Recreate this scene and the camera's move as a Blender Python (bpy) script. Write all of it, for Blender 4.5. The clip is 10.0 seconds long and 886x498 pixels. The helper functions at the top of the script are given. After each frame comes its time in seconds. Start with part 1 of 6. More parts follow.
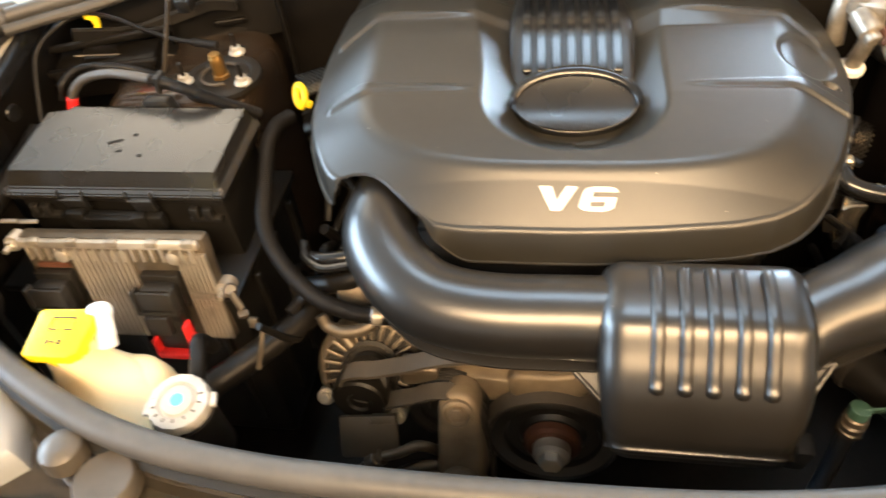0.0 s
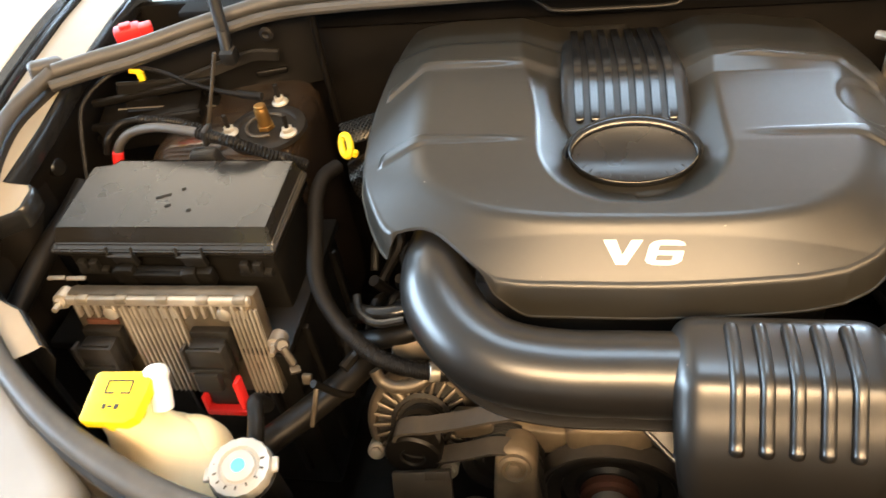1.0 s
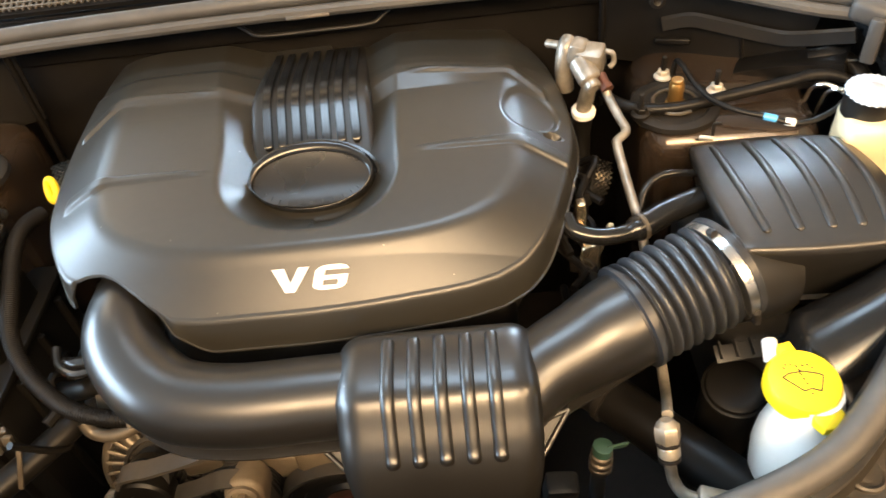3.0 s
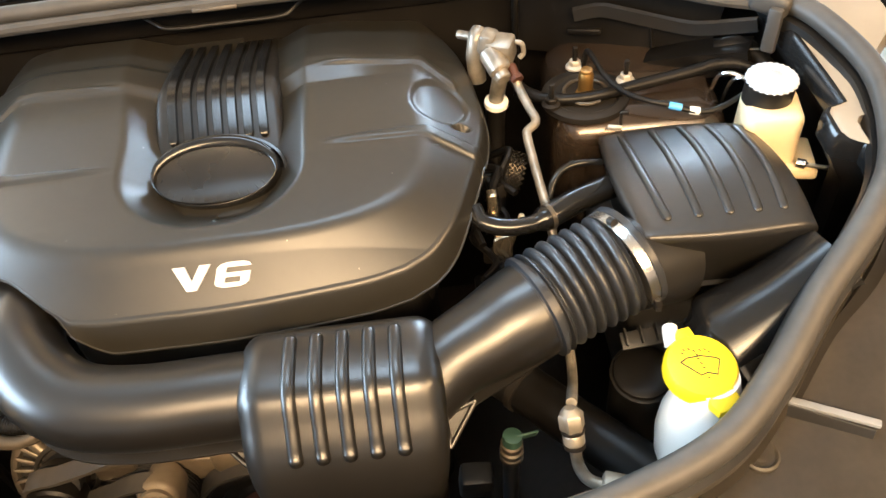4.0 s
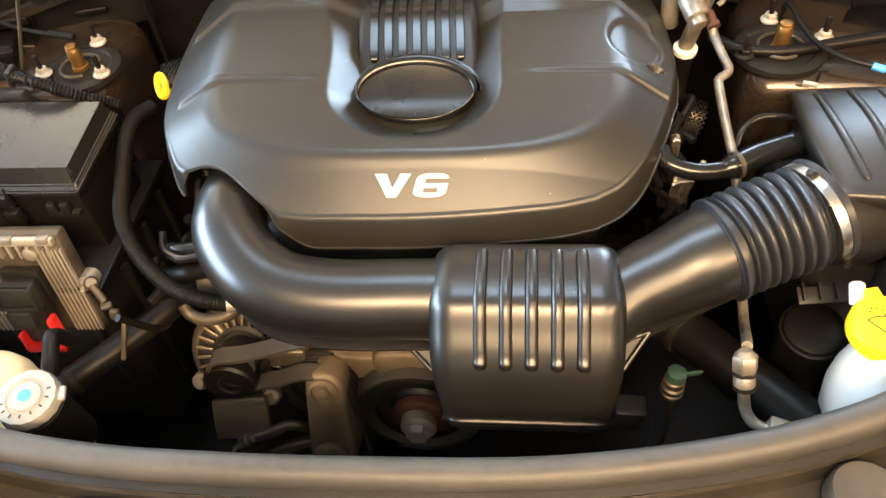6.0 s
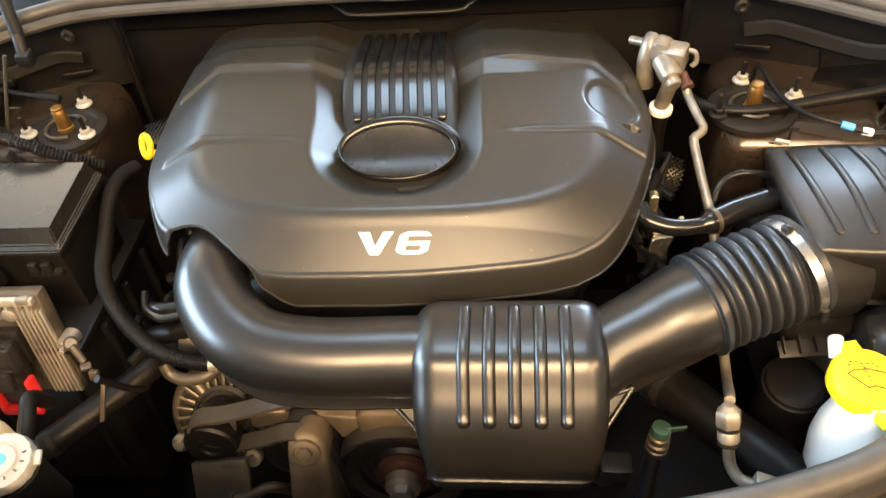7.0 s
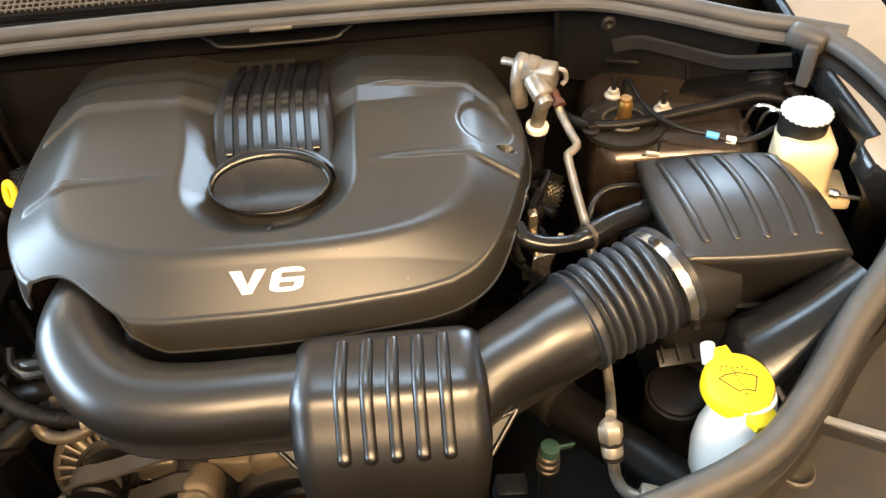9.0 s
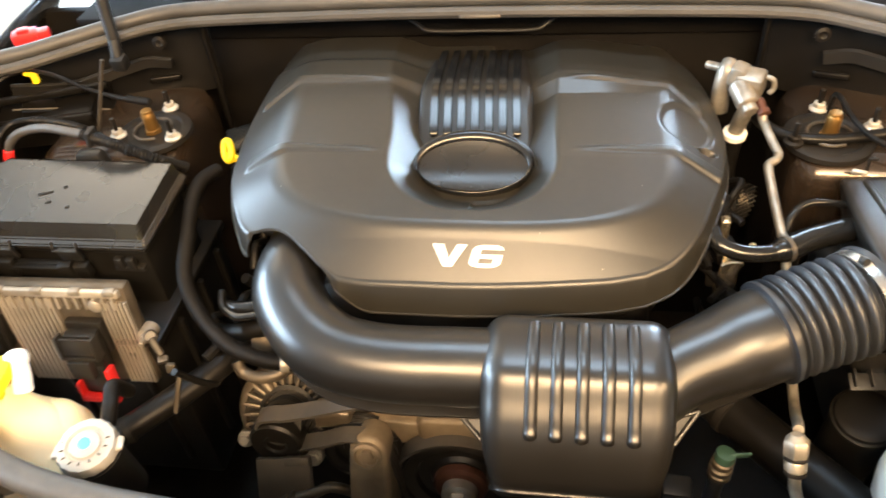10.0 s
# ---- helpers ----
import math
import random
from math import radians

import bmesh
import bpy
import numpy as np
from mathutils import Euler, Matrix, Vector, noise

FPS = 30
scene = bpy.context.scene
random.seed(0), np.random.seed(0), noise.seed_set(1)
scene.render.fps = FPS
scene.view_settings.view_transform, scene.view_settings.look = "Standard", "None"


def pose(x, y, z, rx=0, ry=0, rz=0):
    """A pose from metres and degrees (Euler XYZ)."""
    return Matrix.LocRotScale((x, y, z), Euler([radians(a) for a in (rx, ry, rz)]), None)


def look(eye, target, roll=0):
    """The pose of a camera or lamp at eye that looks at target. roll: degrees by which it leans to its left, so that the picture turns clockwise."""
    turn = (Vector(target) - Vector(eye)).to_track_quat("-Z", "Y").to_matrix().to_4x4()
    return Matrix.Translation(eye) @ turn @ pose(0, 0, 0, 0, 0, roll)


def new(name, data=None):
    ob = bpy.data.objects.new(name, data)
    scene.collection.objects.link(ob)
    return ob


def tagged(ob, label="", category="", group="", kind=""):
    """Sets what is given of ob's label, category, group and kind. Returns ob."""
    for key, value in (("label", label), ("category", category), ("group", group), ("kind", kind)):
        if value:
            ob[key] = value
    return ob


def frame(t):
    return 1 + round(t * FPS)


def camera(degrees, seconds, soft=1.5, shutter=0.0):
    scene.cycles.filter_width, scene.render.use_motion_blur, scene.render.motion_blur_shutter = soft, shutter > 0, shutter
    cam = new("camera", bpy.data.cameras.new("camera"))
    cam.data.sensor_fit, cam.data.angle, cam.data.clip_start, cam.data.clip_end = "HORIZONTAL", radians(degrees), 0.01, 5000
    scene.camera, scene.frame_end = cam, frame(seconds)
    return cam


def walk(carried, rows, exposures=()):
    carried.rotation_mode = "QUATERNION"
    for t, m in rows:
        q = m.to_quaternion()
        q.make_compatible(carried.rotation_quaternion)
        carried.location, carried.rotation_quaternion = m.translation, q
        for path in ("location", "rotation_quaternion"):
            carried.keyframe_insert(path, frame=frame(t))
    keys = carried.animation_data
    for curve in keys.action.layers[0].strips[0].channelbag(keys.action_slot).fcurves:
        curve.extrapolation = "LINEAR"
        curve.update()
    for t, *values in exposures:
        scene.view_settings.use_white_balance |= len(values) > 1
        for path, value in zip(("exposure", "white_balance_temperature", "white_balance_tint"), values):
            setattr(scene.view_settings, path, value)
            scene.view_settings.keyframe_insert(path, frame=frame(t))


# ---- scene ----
cam = camera(60.3, 10.0, shutter=0.4)
PATH = [
    (0, (0.075, -0.452, 1.58), (-0.295, 0.909, 0.162), -9.1),
    (0.3, (0.013, -0.458, 1.608), (-0.403, 0.891, 0.191), -9.9),
    (0.5, (-0.001, -0.458, 1.598), (-0.431, 0.917, 0.212), -10.3),
    (1, (0.014, -0.427, 1.6), (-0.379, 0.979, 0.233), -10.3),
    (1.5, (0.072, -0.412, 1.601), (-0.25, 1.009, 0.231), -9.6),
    (2, (0.139, -0.406, 1.604), (-0.11, 1.01, 0.214), -9.1),
    (2.5, (0.203, -0.403, 1.605), (0.033, 1.021, 0.211), -8.4),
    (3, (0.257, -0.397, 1.604), (0.143, 1.022, 0.2), -8.7),
    (4.3, (0.316, -0.396, 1.593), (0.328, 1.001, 0.162), -6.3),
    (4.5, (0.308, -0.402, 1.592), (0.313, 0.996, 0.162), -5.8),
    (5, (0.265, -0.415, 1.598), (0.187, 0.964, 0.152), -5.6),
    (5.5, (0.216, -0.438, 1.597), (0.009, 0.895, 0.121), -7.1),
    (5.7, (0.202, -0.445, 1.601), (-0.041, 0.86, 0.104), -7.7),
    (7, (0.206, -0.449, 1.611), (0.006, 0.975, 0.221), -6.4),
    (7.5, (0.201, -0.447, 1.611), (0.018, 1.005, 0.248), -5.7),
    (8, (0.215, -0.445, 1.61), (0.052, 1.011, 0.249), -6.1),
    (8.5, (0.252, -0.438, 1.61), (0.175, 1.02, 0.243), -6.3),
    (9, (0.268, -0.431, 1.607), (0.251, 1.027, 0.239), -5.2),
    (9.5, (0.217, -0.443, 1.617), (0.062, 1.015, 0.257), -5.4),
    (10, (0.178, -0.465, 1.629), (-0.142, 0.967, 0.271), -6.8),
]
walk(cam, [(t, look(eye, target, roll)) for t, eye, target, roll in PATH], [(0, 0.14), (0.4, 0.05), (1.5, 0.0), (3, 0.04), (4.5, 0.04), (6, 0.04), (7.5, 0.02), (9, 0.02), (9.5, 0.09), (10, 0.2)])

# ---- light, sky and exposure ----
scene.view_settings.exposure = 0.0
world = bpy.data.worlds.new("sky_world")
scene.world = world
world.use_nodes = True
sky = world.node_tree.nodes.new("ShaderNodeTexSky")
sky.sky_type, sky.sun_disc = "NISHITA", False
sky.sun_elevation, sky.sun_rotation = radians(40), radians(110)
world.node_tree.links.new(sky.outputs[0], world.node_tree.nodes["Background"].inputs[0])
world.node_tree.nodes["Background"].inputs[1].default_value = 0.1

sun = new("sun", bpy.data.lights.new("sun", "SUN"))
sun.data.energy, sun.data.angle, sun.data.color = 2.0, radians(0.5), (1.0, 0.95, 0.88)
sun.matrix_world = look((6, 2, 7), (0, 0, 0))


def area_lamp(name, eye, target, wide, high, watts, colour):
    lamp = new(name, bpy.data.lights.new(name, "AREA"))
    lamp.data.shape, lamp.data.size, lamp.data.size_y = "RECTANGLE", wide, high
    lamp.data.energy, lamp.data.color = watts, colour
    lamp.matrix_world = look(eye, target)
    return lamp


COOL, WARM, PALE = (0.60, 0.80, 1.0), (1.0, 0.65, 0.33), (1.0, 0.80, 0.56)
area_lamp("window_daylight", (-3.95, 0.2, 2.0), (0, 0.2, 1.2), 4.0, 1.5, 490, COOL)
area_lamp("window_daylight", (-2.7, 3.45, 1.75), (-0.9, 0.3, 1.0), 1.9, 1.5, 130, COOL)
# unseen window, placed and sized to brighten the channel's left wall
area_lamp("window_daylight", (1.45, 3.45, 2.3), (0.2, 0.4, 1.1), 1.0, 0.7, 115, COOL)
area_lamp("window_daylight", (3.95, 2.1, 1.65), (0, 0.4, 1.05), 2.0, 1.5, 35, COOL)
area_lamp("wall_lamp", (2.8, -2.0, 3.0), (0.2, 0.1, 1.0), 2.4, 0.9, 198, WARM)
area_lamp("front_lamp", (0.3, -2.1, 3.1), (0.1, 0.0, 1.0), 2.0, 0.8, 268, WARM)
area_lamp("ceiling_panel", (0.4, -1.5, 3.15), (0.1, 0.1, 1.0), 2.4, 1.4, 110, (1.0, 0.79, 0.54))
# no known fixture: added overhead to put a cool patch on the bridge ribs
area_lamp("added_rib_light", (0.16, 0.72, 3.15), (0.16, 0.72, 0), 1.2, 0.45, 28, COOL)
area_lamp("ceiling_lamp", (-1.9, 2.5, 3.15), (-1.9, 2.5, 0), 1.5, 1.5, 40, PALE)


# ---- materials ----
def material(name, colour, rough=0.5, metal=0.0, grain=0.0, grain_size=900.0, spread=0.15, patch=14.0, dust=0.0, dust_colour=(0.34, 0.29, 0.22), coat=0.0, spec=0.5, sheen_spread=0.06, specks=0.0):
    """A surface with fine grain, patchy tone and gloss, and settled dust on what faces up."""
    m = bpy.data.materials.new(name)
    m.use_nodes = True
    nt = m.node_tree
    n, l = nt.nodes, nt.links
    b = n["Principled BSDF"]
    b.inputs["Metallic"].default_value = metal
    b.inputs["Coat Weight"].default_value = coat
    b.inputs["Specular IOR Level"].default_value = spec
    co = n.new("ShaderNodeTexCoord")
    big = n.new("ShaderNodeTexNoise")
    big.inputs["Scale"].default_value, big.inputs["Detail"].default_value = patch, 6
    l.new(co.outputs["Object"], big.inputs["Vector"])
    tone = n.new("ShaderNodeMapRange")
    tone.inputs["From Min"].default_value, tone.inputs["From Max"].default_value = 0.3, 0.7
    tone.inputs["To Min"].default_value, tone.inputs["To Max"].default_value = 1 - spread, 1 + spread
    l.new(big.outputs["Fac"], tone.inputs["Value"])
    mul = n.new("ShaderNodeVectorMath")
    mul.operation = "SCALE"
    mul.inputs[0].default_value = colour
    l.new(tone.outputs[0], mul.inputs["Scale"])
    out = mul.outputs[0]
    if dust:
        geo = n.new("ShaderNodeNewGeometry")
        sep = n.new("ShaderNodeSeparateXYZ")
        l.new(geo.outputs["Normal"], sep.inputs[0])
        speck = n.new("ShaderNodeTexNoise")
        speck.inputs["Scale"].default_value, speck.inputs["Detail"].default_value = patch * 6, 8
        l.new(co.outputs["Object"], speck.inputs["Vector"])
        up = n.new("ShaderNodeMapRange")
        up.inputs["From Min"].default_value, up.inputs["From Max"].default_value = 0.1, 1.0
        up.inputs["To Max"].default_value = dust
        l.new(sep.outputs["Z"], up.inputs["Value"])
        both = n.new("ShaderNodeMath")
        both.operation = "MULTIPLY"
        l.new(up.outputs[0], both.inputs[0])
        l.new(speck.outputs["Fac"], both.inputs[1])
        mix = n.new("ShaderNodeMix")
        mix.data_type = "RGBA"
        mix.inputs["B"].default_value = (*dust_colour, 1)
        l.new(both.outputs[0], mix.inputs["Factor"])
        l.new(out, mix.inputs["A"])
        out = mix.outputs["Result"]
    if specks:
        # single pale crumbs of dust
        cell = n.new("ShaderNodeTexVoronoi")
        cell.inputs["Scale"].default_value = 42
        l.new(co.outputs["Object"], cell.inputs["Vector"])
        size = n.new("ShaderNodeMath")
        size.operation = "MULTIPLY"
        size.inputs[1].default_value = 0.045
        pick = n.new("ShaderNodeSeparateColor")
        l.new(cell.outputs["Color"], pick.inputs[0])
        rare = n.new("ShaderNodeMapRange")
        rare.inputs["From Min"].default_value, rare.inputs["From Max"].default_value = 0.55, 1.0
        l.new(pick.outputs[0], rare.inputs["Value"])
        l.new(rare.outputs[0], size.inputs[0])
        near = n.new("ShaderNodeMath")
        near.operation = "LESS_THAN"
        l.new(cell.outputs["Distance"], near.inputs[0])
        l.new(size.outputs[0], near.inputs[1])
        faint = n.new("ShaderNodeMath")
        faint.operation = "MULTIPLY"
        faint.inputs[1].default_value = specks
        l.new(near.outputs[0], faint.inputs[0])
        crumb = n.new("ShaderNodeMix")
        crumb.data_type = "RGBA"
        crumb.inputs["B"].default_value = (0.36, 0.33, 0.28, 1)
        l.new(faint.outputs[0], crumb.inputs["Factor"])
        l.new(out, crumb.inputs["A"])
        out = crumb.outputs["Result"]
    l.new(out, b.inputs["Base Color"])
    gloss = n.new("ShaderNodeMapRange")
    gloss.inputs["From Min"].default_value, gloss.inputs["From Max"].default_value = 0.3, 0.7
    gloss.inputs["To Min"].default_value, gloss.inputs["To Max"].default_value = max(rough - sheen_spread, 0.02), rough + sheen_spread
    l.new(big.outputs["Fac"], gloss.inputs["Value"])
    l.new(gloss.outputs[0], b.inputs["Roughness"])
    if grain:
        fine = n.new("ShaderNodeTexNoise")
        fine.inputs["Scale"].default_value, fine.inputs["Detail"].default_value = grain_size, 3
        l.new(co.outputs["Object"], fine.inputs["Vector"])
        bump = n.new("ShaderNodeBump")
        bump.inputs["Strength"].default_value, bump.inputs["Distance"].default_value = grain, 0.00012
        l.new(fine.outputs["Fac"], bump.inputs["Height"])
        l.new(bump.outputs[0], b.inputs["Normal"])
    return m


COVER = material("grained_cover_plastic", (0.0165, 0.0155, 0.0125), 0.35, grain=0.12, grain_size=1500, spread=0.08, dust=0.025, spec=0.62, sheen_spread=0.012, specks=0.6)
DUCT = material("satin_duct_plastic", (0.008, 0.0074, 0.0066), 0.315, grain=0.05, grain_size=900, spread=0.1, dust=0.008, spec=0.8, sheen_spread=0.02, specks=0.5)
GLOSSY = material("smooth_black_plastic", (0.008, 0.008, 0.008), 0.20, grain=0.06, spread=0.1, dust=0.008)
BLACK = material("black_plastic", (0.009, 0.0086, 0.008), 0.40, grain=0.2, grain_size=600, spread=0.2, dust=0.025, spec=0.4)
LID = material("dusty_black_lid_plastic", (0.013, 0.0122, 0.0108), 0.34, grain=0.25, grain_size=1200, spread=0.05, dust=0.05, spec=0.6, sheen_spread=0.02, specks=0.6)
DARK = material("grimy_dark_metal", (0.0105, 0.0092, 0.008), 0.5, grain=0.3, grain_size=200, spread=0.4, dust=0.03, spec=0.2)
RUBBER = material("grey_rubber_seal", (0.040, 0.037, 0.033), 0.50, grain=0.4, grain_size=350, spread=0.25, dust=0.12)
HOSE = material("black_rubber_hose", (0.006, 0.0055, 0.005), 0.40, grain=0.2, grain_size=300, spread=0.25, dust=0.005, spec=0.2)
BELLOWS = material("bellows_rubber", (0.020, 0.022, 0.026), 0.34, grain=0.15, spread=0.1, dust=0.02)
BRAID = material("braided_sleeve", (0.005, 0.0045, 0.004), 0.5, grain=0.9, grain_size=260, spread=0.3, spec=0.12)
ALU = material("cast_aluminium", (0.50, 0.46, 0.40), 0.42, metal=0.75, grain=0.5, grain_size=350, spread=0.25, dust=0.25)
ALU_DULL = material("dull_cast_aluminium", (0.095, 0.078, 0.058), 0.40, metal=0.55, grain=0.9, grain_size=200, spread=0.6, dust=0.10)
PIPE = material("aluminium_pipe", (0.27, 0.242, 0.20), 0.38, metal=0.55, grain=0.35, spread=0.42, patch=45)
CAPMETAL = material("bright_zinc_cap", (0.46, 0.445, 0.41), 0.34, metal=0.45, grain=0.2, spread=0.12)
STEEL = material("bright_steel_band", (0.75, 0.73, 0.70), 0.25, metal=1.0, grain=0.1, spread=0.1)
BRONZE = material("gold_passivated_steel", (0.30, 0.165, 0.048), 0.38, metal=0.8, grain=0.2, spread=0.2)
ZINC = material("white_zinc_nut", (0.46, 0.43, 0.37), 0.4, metal=0.3, grain=0.2, spread=0.2)
LETTER = material("silver_letter", (0.50, 0.50, 0.51), 0.35, metal=0.25, spread=0.04)
YELLOW = material("yellow_cap_plastic", (0.85, 0.62, 0.015), 0.4, grain=0.08, spread=0.06)
WHITE = material("milky_white_plastic", (0.78, 0.77, 0.72), 0.42, spread=0.05)
CREAM = material("aged_cream_plastic", (0.80, 0.65, 0.40), 0.45, grain=0.1, spread=0.12)
RED = material("red_plastic", (0.62, 0.02, 0.02), 0.4, spread=0.1)
BLUE = material("blue_plastic", (0.08, 0.36, 0.72), 0.4, spread=0.08)
GREEN = material("green_tape", (0.022, 0.055, 0.040), 0.5, spread=0.2)
INK = material("dark_print", (0.02, 0.02, 0.015), 0.5)
PAINT = material("champagne_body_paint", (0.62, 0.60, 0.56), 0.30, metal=0.0, grain=0.05, spread=0.08, dust=0.25, coat=0.3)
BROWN = material("dark_bronze_body_paint", (0.045, 0.031, 0.021), 0.20, metal=0.5, spread=0.25, dust=0.008, coat=0.5)
APRON = material("black_apron_panel", (0.005, 0.0045, 0.004), 0.38, grain=0.2, grain_size=300, spread=0.3, dust=0.010, spec=0.14)
GUARD = material("grey_guard_plastic", (0.052, 0.044, 0.034), 0.44, grain=0.3, grain_size=500, spread=0.2, patch=20, dust=0.08)
CASTING = material("brown_grey_casting", (0.145, 0.112, 0.074), 0.5, metal=0.25, grain=0.9, grain_size=130, spread=0.6, dust=0.08)
FUSELID = material("smooth_fuse_lid_plastic", (0.012, 0.011, 0.0095), 0.27, grain=0.2, grain_size=1400, spread=0.05, dust=0.035, spec=0.8, sheen_spread=0.02, specks=0.6)
FIN = material("grey_fin_plastic", (0.020, 0.019, 0.018), 0.42, grain=0.3, grain_size=500, spread=0.2, dust=0.01)
FIN_EDGE = material("pale_grey_edge_plastic", (0.22, 0.23, 0.24), 0.35, grain=0.2, spread=0.15, dust=0.05)
HOUSING = material("pale_grey_housing_plastic", (0.25, 0.265, 0.28), 0.42, grain=0.1, spread=0.08, dust=0.10)
# blacker than plastic: shade behind the cover is put into this colour
BAYBLACK = material("shaded_black_lining", (0.0062, 0.0054, 0.0046), 0.7, grain=0.6, grain_size=250, spread=0.3, spec=0.08)
HOODPAINT = material("champagne_hood_inner_paint", (0.56, 0.48, 0.35), 0.35, spread=0.05, coat=0.2)
# darker copy of BLACK: the shade low in the bay is in its colour
BOXBLACK = material("shaded_black_box_plastic", (0.0060, 0.0056, 0.005), 0.40, grain=0.25, grain_size=600, spread=0.25, dust=0.005, spec=0.2)
CAPFACE = material("satin_black_cap", (0.008, 0.0075, 0.007), 0.30, grain=0.2, grain_size=700, spread=0.1, dust=0.01)
CAPWHITE = material("white_screw_cap", (0.50, 0.55, 0.64), 0.4, spread=0.05)
# white body paint, dimmed and tinted beige for the warm light on it
RAIL = material("warm_lit_flange_paint", (0.27, 0.235, 0.185), 0.36, grain=0.08, spread=0.12, dust=0.2, coat=0.15)
BELT = material("ribbed_belt_rubber", (0.035, 0.031, 0.027), 0.55, grain=0.3, grain_size=500, spread=0.2, dust=0.10)
LATTICE = material("woven_shield_metal", (0.075, 0.068, 0.058), 0.25, metal=1.0, grain=0.6, grain_size=200, spread=0.6)
RUST = material("rusty_hub", (0.10, 0.038, 0.022), 0.6, metal=0.3, grain=0.5, spread=0.4)
CONCRETE = material("pale_workshop_floor", (0.55, 0.53, 0.50), 0.35, spread=0.08, patch=2, grain=0.1, grain_size=60)
# kept grey so the unseen room throws less light back
PLASTER = material("dim_unseen_wall", (0.34, 0.32, 0.29), 0.7, spread=0.03, patch=3, grain=0.1, grain_size=80)
FOIL = material("crumpled_foil", (0.42, 0.36, 0.27), 0.22, metal=0.9, grain=1.0, grain_size=90, spread=0.3)


# ---- building helpers ----
HOME = {}


def thing(name, at, label, category, group="", kind=""):
    """An empty at the thing's base; its parts are built in world places."""
    ob = new(name)
    ob.empty_display_size = 0.02
    ob.location = at
    HOME[ob] = Vector(at)
    return tagged(ob, label, category, group, kind)


def finish(bm, at, mat, smooth, name, angle=35):
    bmesh.ops.translate(bm, vec=-Vector(at), verts=bm.verts)
    bmesh.ops.recalc_face_normals(bm, faces=bm.faces)
    for f in bm.faces:
        f.smooth = smooth
    for e in bm.edges:
        e.smooth = not (len(e.link_faces) == 2 and e.calc_face_angle(0) > radians(angle))
    me = bpy.data.meshes.new(name)
    bm.to_mesh(me)
    bm.free()
    me.materials.append(mat)
    return me


def part(name, bm, mat, parent, label="", smooth=True, angle=35):
    """One mesh object under a thing or a part."""
    at = HOME[parent]
    ob = new(name, finish(bm, at, mat, smooth, name, angle))
    ob.parent = parent
    HOME[ob] = at
    return tagged(ob, label)


def solo(name, bm, mat, label, category, group="", kind="", smooth=True, at=None, angle=35):
    """A thing that is one mesh."""
    if at is None:
        at = sum((v.co for v in bm.verts), Vector()) / len(bm.verts)
        at.z = min(v.co.z for v in bm.verts)
    ob = new(name, finish(bm, at, mat, smooth, name, angle))
    ob.location = at
    HOME[ob] = Vector(at)
    return tagged(ob, label, category, group, kind)


def merged(*meshes):
    """Several bmeshes as one."""
    out = bmesh.new()
    for bm in meshes:
        me = bpy.data.meshes.new("piece")
        bm.to_mesh(me)
        bm.free()
        out.from_mesh(me)
        bpy.data.meshes.remove(me)
    return out


def box(centre, size, turn=(0, 0, 0), bevel=0.004, segments=2, taper=1.0):
    bm = bmesh.new()
    bmesh.ops.create_cube(bm, size=1)
    for v in bm.verts:
        k = taper if v.co.z > 0 else 1.0
        v.co = Vector((v.co.x * size[0] * k, v.co.y * size[1] * k, v.co.z * size[2]))
    if bevel:
        bmesh.ops.bevel(bm, geom=bm.edges[:], offset=min(bevel, min(size) * 0.45), segments=segments, profile=0.5, affect="EDGES")
    bmesh.ops.transform(bm, matrix=pose(*centre, *turn), verts=bm.verts)
    return bm


def spline(points, steps=8):
    """A smooth line through the points."""
    p = [Vector(q) for q in points]
    p = [2 * p[0] - p[1]] + p + [2 * p[-1] - p[-2]]
    out = []
    for i in range(1, len(p) - 2):
        for s in range(steps):
            t = s / steps
            a, b, c, d = p[i - 1 : i + 3]
            out.append(0.5 * (2 * b + (c - a) * t + (2 * a - 5 * b + 4 * c - d) * t * t + (3 * b - a - 3 * c + d) * t**3))
    out.append(p[-2])
    return out


def sweep(line, profile_at, caps=True, up=(0, 0, 1)):
    """A skin along a line; profile_at(i, share) gives (side, up) offsets."""
    bm = bmesh.new()
    rings = []
    side = None
    for i, p in enumerate(line):
        ahead = (line[min(i + 1, len(line) - 1)] - line[max(i - 1, 0)]).normalized()
        if side is None:
            side = ahead.cross(Vector(up))
            if side.length < 1e-3:
                side = ahead.cross(Vector((1, 0, 0)))
        side = (side - ahead * side.dot(ahead)).normalized()
        over = side.cross(ahead)
        rings.append([bm.verts.new(p + side * a + over * b) for a, b in profile_at(i, i / (len(line) - 1))])
    n = len(rings[0])
    for r, s in zip(rings, rings[1:]):
        for k in range(n):
            bm.faces.new((r[k], r[(k + 1) % n], s[(k + 1) % n], s[k]))
    if caps:
        bm.faces.new(rings[0][::-1])
        bm.faces.new(rings[-1])
    return bm


def circle(r, n=16, flat=1.0):
    return [(r * math.cos(math.tau * k / n), r * flat * math.sin(math.tau * k / n)) for k in range(n)]


def tube(points, radius, n=14, steps=8, smooth_line=True):
    line = spline(points, steps) if smooth_line else [Vector(p) for p in points]
    if callable(radius):
        return sweep(line, lambda i, s: circle(radius(s), n))
    prof = circle(radius, n)
    return sweep(line, lambda i, s: prof)


